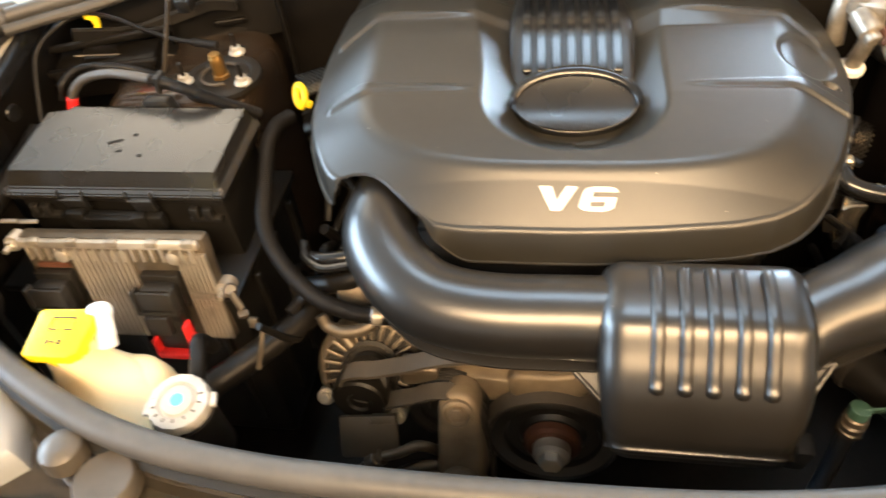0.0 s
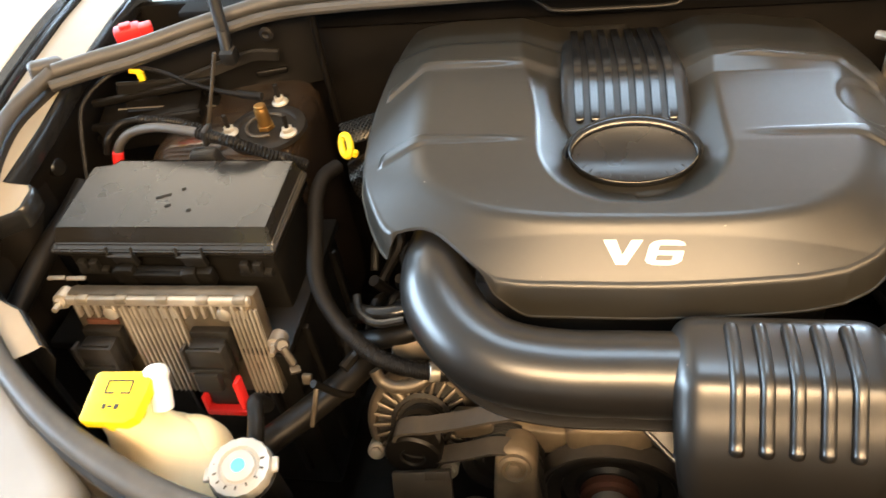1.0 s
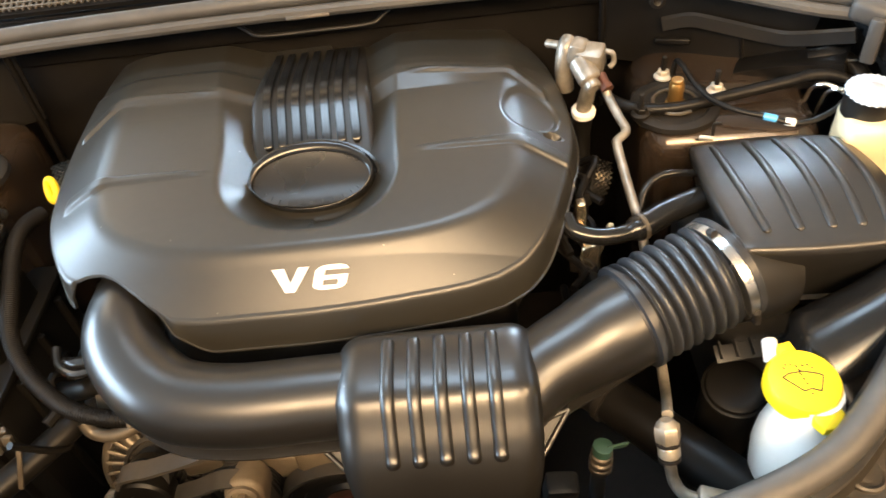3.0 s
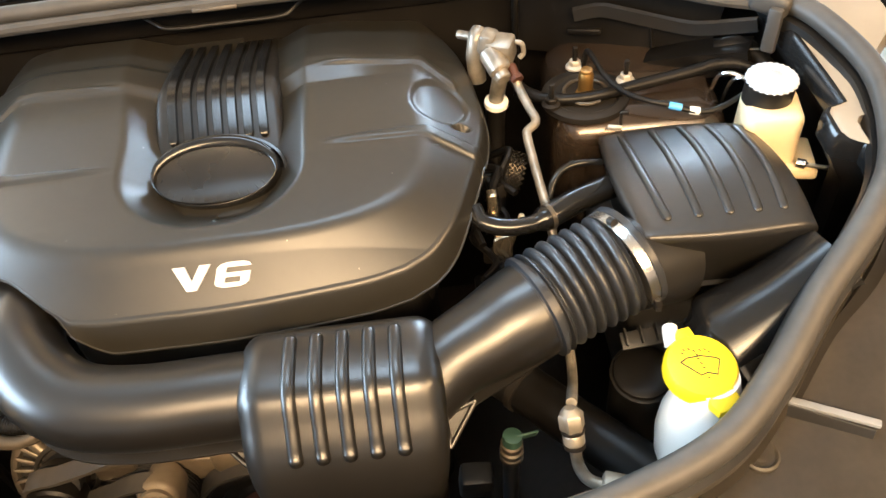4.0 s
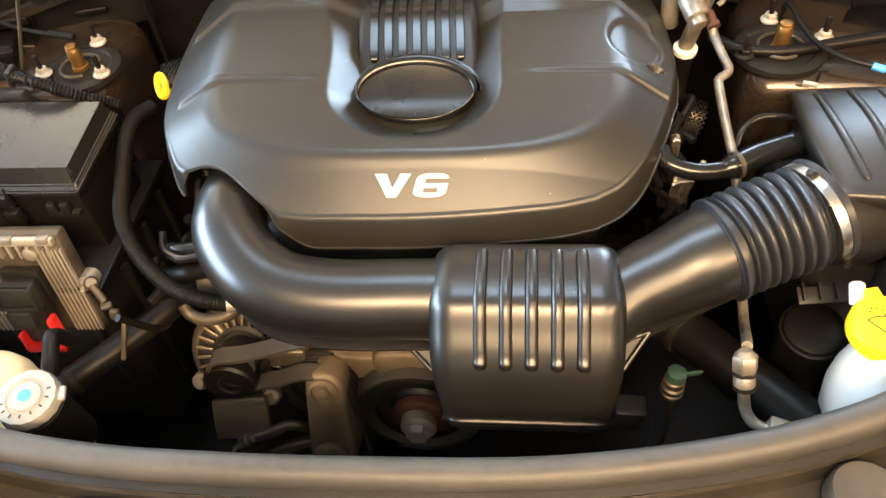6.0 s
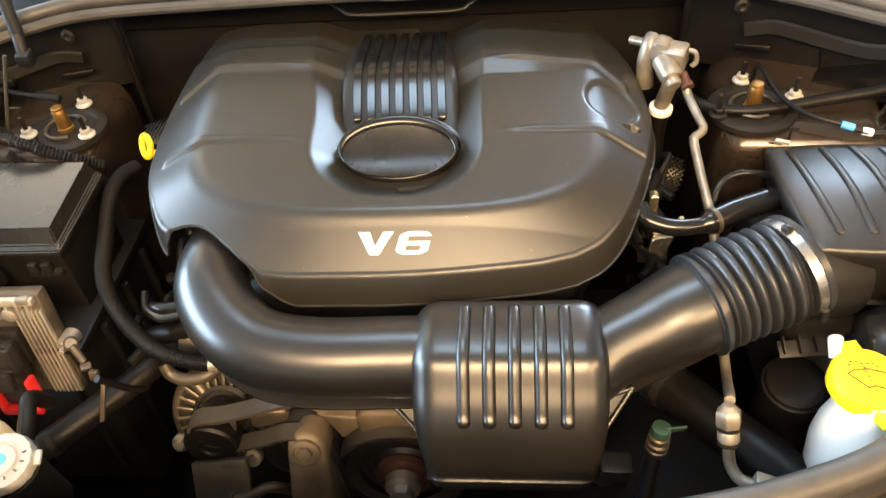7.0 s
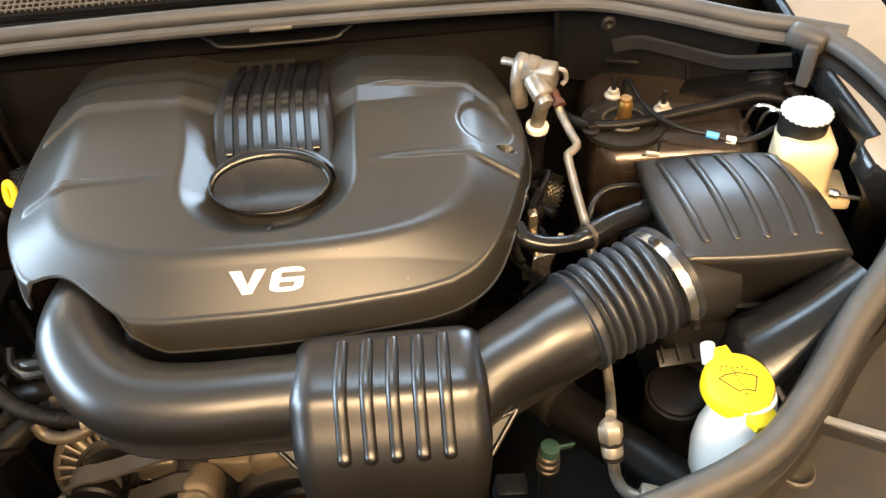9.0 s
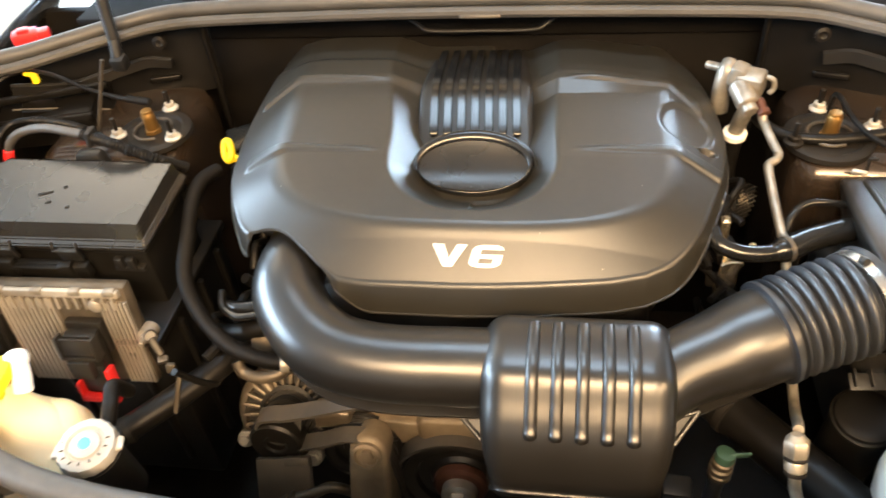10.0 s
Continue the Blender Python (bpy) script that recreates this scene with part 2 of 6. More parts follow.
def ribbed(points, radius, pitch, n=12, depth=0.14, steps=30):
    """A corrugated hose."""
    line = spline(points, steps)
    far = [0.0]
    for a, b in zip(line, line[1:]):
        far.append(far[-1] + (b - a).length)
    return sweep(line, lambda i, s: circle(radius * (1 + depth * math.sin(math.tau * far[i] / pitch)), n))


def lathe(profile, n=32, base=(0, 0, 0), axis=(0, 0, 1), scallop=0.0, lobes=0):
    """Turned from (radius, height) pairs about an axis."""
    bm = bmesh.new()
    rings = []
    for r, h in profile:
        ring = []
        for k in range(n):
            a = math.tau * k / n
            q = r * (1 + (scallop * math.cos(lobes * a) if lobes and r > 0.004 else 0))
            ring.append(bm.verts.new((q * math.cos(a), q * math.sin(a), h)))
        rings.append(ring)
    for r, s in zip(rings, rings[1:]):
        for k in range(n):
            bm.faces.new((r[k], r[(k + 1) % n], s[(k + 1) % n], s[k]))
    bm.faces.new(rings[0][::-1])
    bm.faces.new(rings[-1])
    m = Matrix.Translation(base) @ Vector(axis).to_track_quat("Z", "Y").to_matrix().to_4x4()
    bmesh.ops.transform(bm, matrix=m, verts=bm.verts)
    return bm


def rod(a, b, radius, n=14, bevel=0.0):
    a, b = Vector(a), Vector(b)
    h = (b - a).length
    c = min(bevel or radius * 0.15, radius * 0.9)
    return lathe([(radius - c, 0), (radius, c), (radius, h - c), (radius - c, h)], n, a, b - a)


def hexnut(base, axis, radius, high):
    return lathe([(radius * 0.9, 0), (radius, high * 0.12), (radius, high * 0.88), (radius * 0.88, high)], 6, base, axis)


def prism(outline, thick, m=None, bevel=0.0, segments=2):
    """A flat outline in x and y, thick along z, laid by the matrix m."""
    bm = bmesh.new()
    low = [bm.verts.new((x, y, 0)) for x, y in outline]
    high = [bm.verts.new((x, y, thick)) for x, y in outline]
    bm.faces.new(low[::-1])
    bm.faces.new(high)
    for k in range(len(low)):
        j = (k + 1) % len(low)
        bm.faces.new((low[k], low[j], high[j], high[k]))
    if bevel:
        bmesh.ops.recalc_face_normals(bm, faces=bm.faces)
        edges = [e for e in bm.edges if e.verts[0].co.z > thick * 0.5 and e.verts[1].co.z > thick * 0.5]
        bmesh.ops.bevel(bm, geom=edges, offset=bevel, segments=segments, profile=0.5, affect="EDGES")
    if m is not None:
        bmesh.ops.transform(bm, matrix=m, verts=bm.verts)
    return bm


def basis(at, x_way, y_hint):
    """A matrix with its x along x_way and its y near y_hint."""
    x = Vector(x_way).normalized()
    y = Vector(y_hint)
    y = (y - x * y.dot(x)).normalized()
    m = Matrix((x, y, x.cross(y))).transposed().to_4x4()
    m.translation = at
    return m


def sstep(a, b, x):
    t = min(max((x - a) / (b - a), 0.0), 1.0)
    return t * t * (3 - 2 * t)


def lerp_table(x, rows):
    for (a, p), (b, q) in zip(rows, rows[1:]):
        if x <= b:
            return p + (q - p) * min(max((x - a) / (b - a), 0), 1)
    return rows[-1][1]


def raised_rib(point_at, length, half, high, profile=((-1, 0), (-0.93, 0.45), (-0.78, 0.74), (-0.52, 0.92), (-0.2, 0.99), (0.2, 0.99), (0.52, 0.92), (0.78, 0.74), (0.93, 0.45), (1, 0))):
    """A low rib with rounded ends along point_at(0..1)."""
    ends = [0.0, 0.06, 0.2, 0.45, 0.75, 1.0]
    near = [e * half / length for e in ends]
    stops = near + [near[-1] + (1 - 2 * near[-1]) * k / 24 for k in range(1, 24)] + [1 - s for s in reversed(near)]
    line = [Vector(point_at(s)) for s in stops]

    def shape(i, s):
        d = min(stops[i], 1 - stops[i]) * length / half
        e = max(0.12, math.sqrt(max(0.0, 1 - max(0.0, 1 - d) ** 2)))
        return [(half * x * e, -0.002 if abs(x) == 1 else high * z * e) for x, z in profile]

    return sweep(line, shape)


# ---- the room round the car: unseen and assumed, holds the light ----
def room_wall(name, centre, size):
    return solo(name, box(centre, size, bevel=0), PLASTER, "plain unseen workshop wall, greyed to cut bounce", "wall", kind="structure", smooth=False)


solo("floor", box((0, -0.5, -0.05), (9, 9, 0.1), bevel=0), CONCRETE, "pale grey smooth workshop floor", "floor", kind="structure", smooth=False)
solo("ceiling", box((0, -0.5, 3.25), (9, 9, 0.1), bevel=0), PLASTER, "unseen workshop ceiling, greyed to cut bounce", "ceiling", kind="structure", smooth=False)
room_wall("wall_south", (0, -4.55, 1.6), (8.2, 0.1, 3.2))
north = merged(
    box((-0.4, 3.55, 1.6), (2.6, 0.1, 3.2), bevel=0),
    *[box((dx, 3.55, high / 2), (wide, 0.1, high), bevel=0) for dx, wide, high in ((-2.7, 2.0, 0.9), (1.45, 1.1, 1.9))],
    *[box((dx, 3.55, 1.6 + low / 2), (wide, 0.1, 3.2 - low), bevel=0) for dx, wide, low in ((-2.7, 2.0, 2.6), (1.45, 1.1, 2.7))],
    box((-3.9, 3.55, 1.6), (0.4, 0.1, 3.2), bevel=0),
    box((3.05, 3.55, 1.6), (2.1, 0.1, 3.2), bevel=0),
)
solo("wall_north", north, PLASTER, "unseen grey workshop wall with two window openings", "wall", kind="structure", smooth=False)
east = merged(
    box((4.05, -1.8, 1.6), (0.1, 5.6, 3.2), bevel=0),
    box((4.05, 3.3, 1.6), (0.1, 0.4, 3.2), bevel=0),
    box((4.05, 2.05, 0.45), (0.1, 2.1, 0.9), bevel=0),
    box((4.05, 2.05, 2.8), (0.1, 2.1, 0.8), bevel=0),
)
solo("wall_east", east, PLASTER, "unseen grey workshop wall with one window opening", "wall", kind="structure", smooth=False)
west = merged(
    box((-4.05, -3.25, 1.6), (0.1, 2.5, 3.2), bevel=0),
    box((-4.05, 3.2, 1.6), (0.1, 0.6, 3.2), bevel=0),
    box((-4.05, 0.45, 0.5), (0.1, 4.9, 1.0), bevel=0),
    box((-4.05, 0.45, 2.98), (0.1, 4.9, 0.45), bevel=0),
)
solo("wall_west", west, PLASTER, "unseen grey wall with a wide window opening", "wall", kind="structure", smooth=False)


# ---- engine cover ----
XC = 0.055
# the crease round the top face: front edge, then both sides up to the rear corners
FRONT = [(-0.150, 0.155), (-0.115, 0.151), (-0.06, 0.150), (0.0, 0.150), (0.06, 0.152), (0.115, 0.156), (0.172, 0.163), (0.212, 0.173)]
LEFT = [(-0.150, 0.155), (-0.172, 0.167), (-0.191, 0.181), (-0.214, 0.198), (-0.234, 0.208), (-0.254, 0.212), (-0.272, 0.213), (-0.287, 0.223), (-0.301, 0.245), (-0.316, 0.276), (-0.328, 0.310), (-0.335, 0.35), (-0.339, 0.40), (-0.339, 0.45), (-0.336, 0.5), (-0.330, 0.55), (-0.321, 0.6), (-0.312, 0.632)]
RIGHT = [(0.212, 0.173), (0.239, 0.188), (0.259, 0.208), (0.275, 0.235), (0.289, 0.270), (0.302, 0.310), (0.314, 0.355), (0.319, 0.40), (0.316, 0.45), (0.308, 0.5), (0.296, 0.55), (0.274, 0.6), (0.257, 0.632)]
PLATEAU = [(0.188, 1.0385), (0.24, 1.0445), (0.32, 1.052), (0.45, 1.057), (0.52, 1.0565), (0.58, 1.052), (0.64, 1.043)]


LEFT_FOLD = [(0.24, 0.252), (0.30, 0.257), (0.36, 0.263), (0.45, 0.271), (0.52, 0.280), (0.62, 0.294)]


def valley(u, v):
    """How deep in the middle channel: 0 outside, 1 on its floor."""
    u += 0.003 + 0.06 * (v - 0.37)
    half = (0.111 + 0.020 * sstep(0.36, 0.55, v)) if u < 0 else (0.107 + 0.008 * sstep(0.36, 0.55, v))
    front, r = 0.224, 0.098
    dx, dy = abs(u) - (half - r), (front + r) - v
    d = math.hypot(max(dx, 0), max(dy, 0)) + min(max(dx, dy), 0) - r
    k = (0.001 - d) / (0.050 if u < 0 else 0.044)
    # a plane wall with rounded ends
    soft = 0.10
    k = 0.0 if k < -soft else (k + soft) ** 2 / (4 * soft) if k < soft else k
    k = 1 - k
    return 1 - (0.0 if k < -soft else (k + soft) ** 2 / (4 * soft) if k < soft else k)


def ridge(u, v, row):
    """A wedge-shaped raised crease that starts at a point, widens and turns down the flank."""
    start, knee, end, line, slant, high = row
    a = abs(u)
    if a < start or a > end + 0.006:
        return 0.0
    wide = 0.0012 + 0.0042 * min(1.0, (a - start) / (knee - start)) + 0.0032 * sstep(knee - 0.01, knee + 0.01, a)
    high *= 1 + 0.5 * sstep(knee - 0.01, knee + 0.01, a)
    off = abs(v - (line - max(0.0, a - knee) * slant))
    return high * sstep(wide + 0.0045, wide - 0.001, off) * sstep(start, start + 0.05, a) * sstep(end + 0.005, end, a)


CREASES = {-1: [(0.115, 0.252, 0.306, 0.331, 0.22, 0.0032), (0.135, 0.278, 0.325, 0.497, 0.75, 0.0036)], 1: [(0.120, 0.252, 0.306, 0.336, 0.34, 0.0034), (0.105, 0.255, 0.294, 0.484, 0.90, 0.0036)]}


def cover_height(u, v):
    # a plateau that rolls over a rounded shoulder into sloping flanks
    q = abs(u) / (0.250 if u > 0 else lerp_table(v, LEFT_FOLD))
    if v < 0.335:
        q = (q**3 + (max(0.335 - v, 0) / 0.135) ** 3) ** (1 / 3)
    x, k = q - 1.0, 0.055
    fall = x if x > k else (0.0 if x < -k else (x + k) ** 2 / (4 * k))
    z = lerp_table(v, PLATEAU) - 0.126 * fall
    for row in CREASES[1 if u > 0 else -1]:
        z += ridge(u, v, row)
    # the rear third stands a little higher
    if u > 0:
        z += 0.012 * min(max((v - 0.458) / 0.022, 0), 1) * sstep(0.25, 0.13, u) - 0.095 * max(0.0, v - 0.50)
    else:
        z += 0.005 * sstep(0.482, 0.508, v) * sstep(0.30, 0.24, -u)
        z += 0.07 * max(0.0, v - 0.52) - 0.004 * sstep(0.545, 0.560, v)
    if u > 0:
        d = math.hypot((u - 0.272) / 0.036, (v - 0.402) / 0.044)
        z -= 0.0045 * sstep(1.04, 0.80, d) + 0.012 * sstep(1.0, 0.7, math.hypot((u - 0.295) / 0.012, (v - 0.360) / 0.008))
    return z - lerp_table(v, [(0.36, 0.036), (0.40, 0.0345), (0.50, 0.0215), (0.64, 0.018)]) * valley(u, v)


def even_line(points, count):
    """Evenly spaced points on a smooth line."""
    line = spline([(u, v, 0) for u, v in points], 24)
    far = [0.0]
    for a, b in zip(line, line[1:]):
        far.append(far[-1] + (b - a).length)
    out, k = [], 0
    for j in range(count + 1):
        want = far[-1] * j / count
        while k < len(far) - 2 and far[k + 1] < want:
            k += 1
        out.append(line[k].lerp(line[k + 1], min(1.0, (want - far[k]) / (far[k + 1] - far[k]))))
    return out


def eased(line, reach):
    """The same line with its short turns smoothed away, its ends kept."""
    out = line
    for _ in range(3):
        before, out = out, []
        for k in range(len(before)):
            r = min(reach, k, len(before) - 1 - k)
            out.append(sum(before[k - r : k + r + 1], Vector()) / (2 * r + 1))
    return out


def cover_shell():
    bm = bmesh.new()
    na, nb = 280, 300
    front, left, right = even_line(FRONT, na), even_line(LEFT, nb), even_line(RIGHT, nb)
    plain = eased(left, 30)
    grid = []
    for j in range(nb + 1):
        t = j / nb
        row = []
        for i in range(na + 1):
            s = i / na
            p = front[i] * (1 - t) + left[nb].lerp(right[nb], s) * t + plain[j].lerp(right[j], s)
            p -= front[0].lerp(front[na], s) * (1 - t) + left[nb].lerp(right[nb], s) * t
            p += (left[j] - plain[j]) * math.exp(-((s / 0.10) ** 2))
            row.append(bm.verts.new((XC + p.x, p.y, cover_height(p.x, p.y))))
        grid.append(row)
    for j in range(nb):
        for i in range(na):
            bm.faces.new((grid[j][i], grid[j][i + 1], grid[j + 1][i + 1], grid[j + 1][i]))
    edge = grid[0][:] + [grid[j][na] for j in range(1, nb + 1)] + grid[nb][-2::-1] + [grid[j][0] for j in range(nb - 1, 0, -1)]
    n = len(edge)
    # a rounded roll, a steep lip, a thin bead along its lower edge, and the way back inside
    roll = [(0.0016, 0.0006), (0.0031, 0.0015), (0.0044, 0.0028), (0.0055, 0.0044), (0.0064, 0.0064)]
    steps = roll + [(0.0115, 0.945), (0.0132, 0.955), (0.0134, 1.0), (0.0095, 1.0), (0.008, 0.6)]
    ring_out, deep = [], []
    for k in range(n):
        a, b = edge[k - 4].co, edge[(k + 4) % n].co
        ring_out.append(Vector((b.y - a.y, a.x - b.x, 0)).normalized())
        u, v = edge[k].co.x - XC, edge[k].co.y
        lip = 0.034 + 0.012 * sstep(0.26, 0.2, v)
        if u < 0 and v < 0.30:
            # the lip runs out along the arch over the duct and ends in a pointed tooth
            lip = 0.004 + 0.042 * max(sstep(-0.172, -0.110, u), sstep(-0.270, -0.284, u) * sstep(0.30, 0.25, v)) + 0.030 * sstep(0.25, 0.30, v)
        deep.append(lip)
    loops = [edge]
    for out, share in steps:
        ring = []
        for k in range(n):
            small = min(1.0, deep[k] / 0.02)
            drop = share * small if share < 0.1 else share * deep[k]
            ring.append(bm.verts.new(edge[k].co + ring_out[k] * out * small + Vector((0, 0, -drop))))
        loops.append(ring)
    for r, s in zip(loops, loops[1:]):
        for k in range(n):
            bm.faces.new((r[k], r[(k + 1) % n], s[(k + 1) % n], s[k]))
    return bm


def letter_cells(xs, ys, filled, width, high, thick, slant, m):
    """A block letter from filled cells of a grid."""
    bm = bmesh.new()
    made = {}

    def vert(i, j, z):
        if (i, j, z) not in made:
            x, y = xs[i], ys[j]
            if i in (0, len(xs) - 1) and j in (0, len(ys) - 1):
                x += 0.09 if i == 0 else -0.09
                y += 0.07 if j == 0 else -0.07
            made[(i, j, z)] = bm.verts.new((x * width + y * high * slant, y * high, z))
        return made[(i, j, z)]

    for i, j in filled:
        bm.faces.new([vert(a, b, thick) for a, b in ((i, j), (i + 1, j), (i + 1, j + 1), (i, j + 1))])
        for (a, b), (c, d), (e, f) in (((i, j), (i + 1, j), (i, j - 1)), ((i + 1, j), (i + 1, j + 1), (i + 1, j)), ((i + 1, j + 1), (i, j + 1), (i, j + 1)), ((i, j + 1), (i, j), (i - 1, j))):
            if (e, f) not in filled:
                bm.faces.new([vert(a, b, 0), vert(c, d, 0), vert(c, d, thick), vert(a, b, thick)])
    bmesh.ops.transform(bm, matrix=m, verts=bm.verts)
    return bm


def engine_cover():
    cover = thing("engine_cover", (XC, 0.38, 0.96), "large grey-black moulded plastic engine cover with silver V6 letters", "engine cover")
    part("shell", cover_shell(), COVER, cover, angle=50)
    band = math.atan2(cover_height(0, 0.18) - cover_height(0, 0.145), 0.035)
    way = Vector((0, math.cos(band), math.sin(band)))
    for x, kind in ((0.021, "V"), (0.064, "6")):
        at = Vector((x, 0.1635, cover_height(x - XC, 0.1635) + 0.0004))
        m = basis(at, (1, 0, 0), way)
        if kind == "V":
            bm = prism([(0.35, 0), (0.62, 0), (1.06, 1), (0.76, 1), (0.51, 0.36), (0.36, 1), (0.02, 1)], 1)
            bmesh.ops.transform(bm, matrix=m @ Matrix.Diagonal((0.040, 0.0265, 0.003, 1)), verts=bm.verts)
        else:
            cells = {(0, 4), (1, 4), (2, 4), (0, 3), (0, 2), (1, 2), (2, 2), (0, 1), (2, 1), (0, 0), (1, 0), (2, 0)}
            bm = letter_cells([0, 0.28, 0.74, 1.0], [0, 0.18, 0.40, 0.58, 0.80, 1.0], cells, 0.037, 0.0265, 0.003, 0.28, m)
        part("letter", bm, LETTER, cover, "raised silver letter", smooth=False)

    # ribbed bridge that runs down the channel to the round cap
    def bridge(v):
        return lerp_table(v, [(0.345, 1.015), (0.37, 1.0215), (0.39, 1.0315), (0.41, 1.0415), (0.43, 1.0510), (0.445, 1.0575), (0.455, 1.0602), (0.465, 1.0612), (0.48, 1.0612), (0.52, 1.0545), (0.56, 1.0455), (0.64, 1.024)])

    bm = bmesh.new()
    rows = []
    for j in range(60):
        v = 0.345 + 0.295 * j / 59
        half = 0.080 - 0.006 * sstep(0.4, 0.64, v)
        z = bridge(v)
        rows.append([bm.verts.new((XC + u - 0.004 - 0.06 * (v - 0.37), v, z - d)) for u, d in ((-half, 0.035), (-half, 0.006), (-half + 0.004, 0.001), (-half + 0.010, 0), (half - 0.010, 0), (half - 0.004, 0.001), (half, 0.006), (half, 0.035))])
    for r, s in zip(rows, rows[1:]):
        for k in range(7):
            bm.faces.new((r[k], r[k + 1], s[k + 1], s[k]))
    bm.faces.new(rows[0])
    part("ribbed_bridge", bm, BLACK, cover, "black ribbed bridge", angle=60)
    FLAT_TOP = ((-1, 0), (-0.88, 0.88), (-0.78, 1.0), (0.78, 1.0), (0.88, 0.88), (1, 0))
    for k in range(7):
        u = (k - 3) * 0.0190 - 0.004
        part("rib", raised_rib(lambda s: (XC + u - 0.06 * (0.018 + 0.232 * s), 0.388 + 0.232 * s, bridge(0.388 + 0.232 * s) + 0.0004), 0.232, 0.0062, 0.0060, FLAT_TOP), GLOSSY, cover, angle=20)

    # oval cap, leaning towards the front
    lean = basis((XC + 0.001, 0.322, 1.034), (1, 0, 0), (0, 0.83, 0.56))

    def oval(profile, n=64, bow=0.0, ends=True, starts=True):
        """Rings of (half width, half height, height, shift)."""
        bm = bmesh.new()
        rings = []
        for a, b, h, off in profile:
            ring = []
            for k in range(n):
                y = b * math.sin(math.tau * k / n)
                ring.append(bm.verts.new((a * math.cos(math.tau * k / n), y + off, h - (bow * y * y if y > 0 else bow * 2.2 * y * y))))
            rings.append(ring)
        for r, s in zip(rings, rings[1:]):
            for k in range(n):
                bm.faces.new((r[k], r[(k + 1) % n], s[(k + 1) % n], s[k]))
        if starts:
            bm.faces.new(rings[0][::-1])
        if ends:
            bm.faces.new(rings[-1])
        bmesh.ops.transform(bm, matrix=lean, verts=bm.verts)
        return bm

    part("cap_collar", oval([(0.080, 0.048, -0.030, 0), (0.083, 0.051, -0.010, 0), (0.0825, 0.0505, -0.005, 0), (0.079, 0.047, -0.004, 0), (0.076, 0.044, -0.010, 0)]), GLOSSY, cover)
    rim = part("cap_rim", oval([(0.0755, 0.0440, -0.02, 0), (0.0760, 0.0440, 0.008, 0), (0.0755, 0.0435, 0.0125, 0), (0.0745, 0.0425, 0.0142, 0), (0.0730, 0.0395, 0.0146, -0.0015), (0.0718, 0.0353, 0.0140, -0.0052), (0.0708, 0.0343, 0.0120, -0.0053), (0.0706, 0.0341, -0.0150, -0.0053)], ends=False), GLOSSY, cover, "glossy black rim of the oil cap", angle=60)
    face = [(0.0708 * k, 0.0343 * k, 0.0082, -0.0053) for k in (1.0, 0.94, 0.85, 0.72, 0.58, 0.42, 0.25, 0.08)]
    part("oval_cap", oval(face, bow=-3.4, starts=False), CAPFACE, rim, "smooth black oval face", angle=60)
    for k in range(11):
        a = math.radians(208 + 12.4 * k)
        lump = box((0, 0, 0), (0.0062, 0.0022, 0.0010), (0, 0, math.degrees(math.atan2(-math.cos(a) * 0.5, math.sin(a))) + 90), 0.0003)
        y = 0.0300 * math.sin(a)
        bmesh.ops.transform(lump, matrix=lean @ Matrix.Translation((0.064 * math.cos(a), y - 0.0053, 0.0084 + 7.5 * y * y)) @ Matrix.Rotation(2 * 7.5 * y * 0.9, 4, "X"), verts=lump.verts)
        part("embossed_bar", lump, CAPFACE, rim, "embossed unreadable writing")
    # catch wire at the back edge
    part("rear_clip", tube([(-0.092, 0.655, 1.082), (-0.066, 0.646, 1.066), (-0.045, 0.640, 1.059), (0.035, 0.640, 1.058), (0.115, 0.640, 1.059), (0.136, 0.646, 1.066), (0.162, 0.655, 1.082)], 0.003, 8), BLACK, cover)
    return cover


engine_cover()


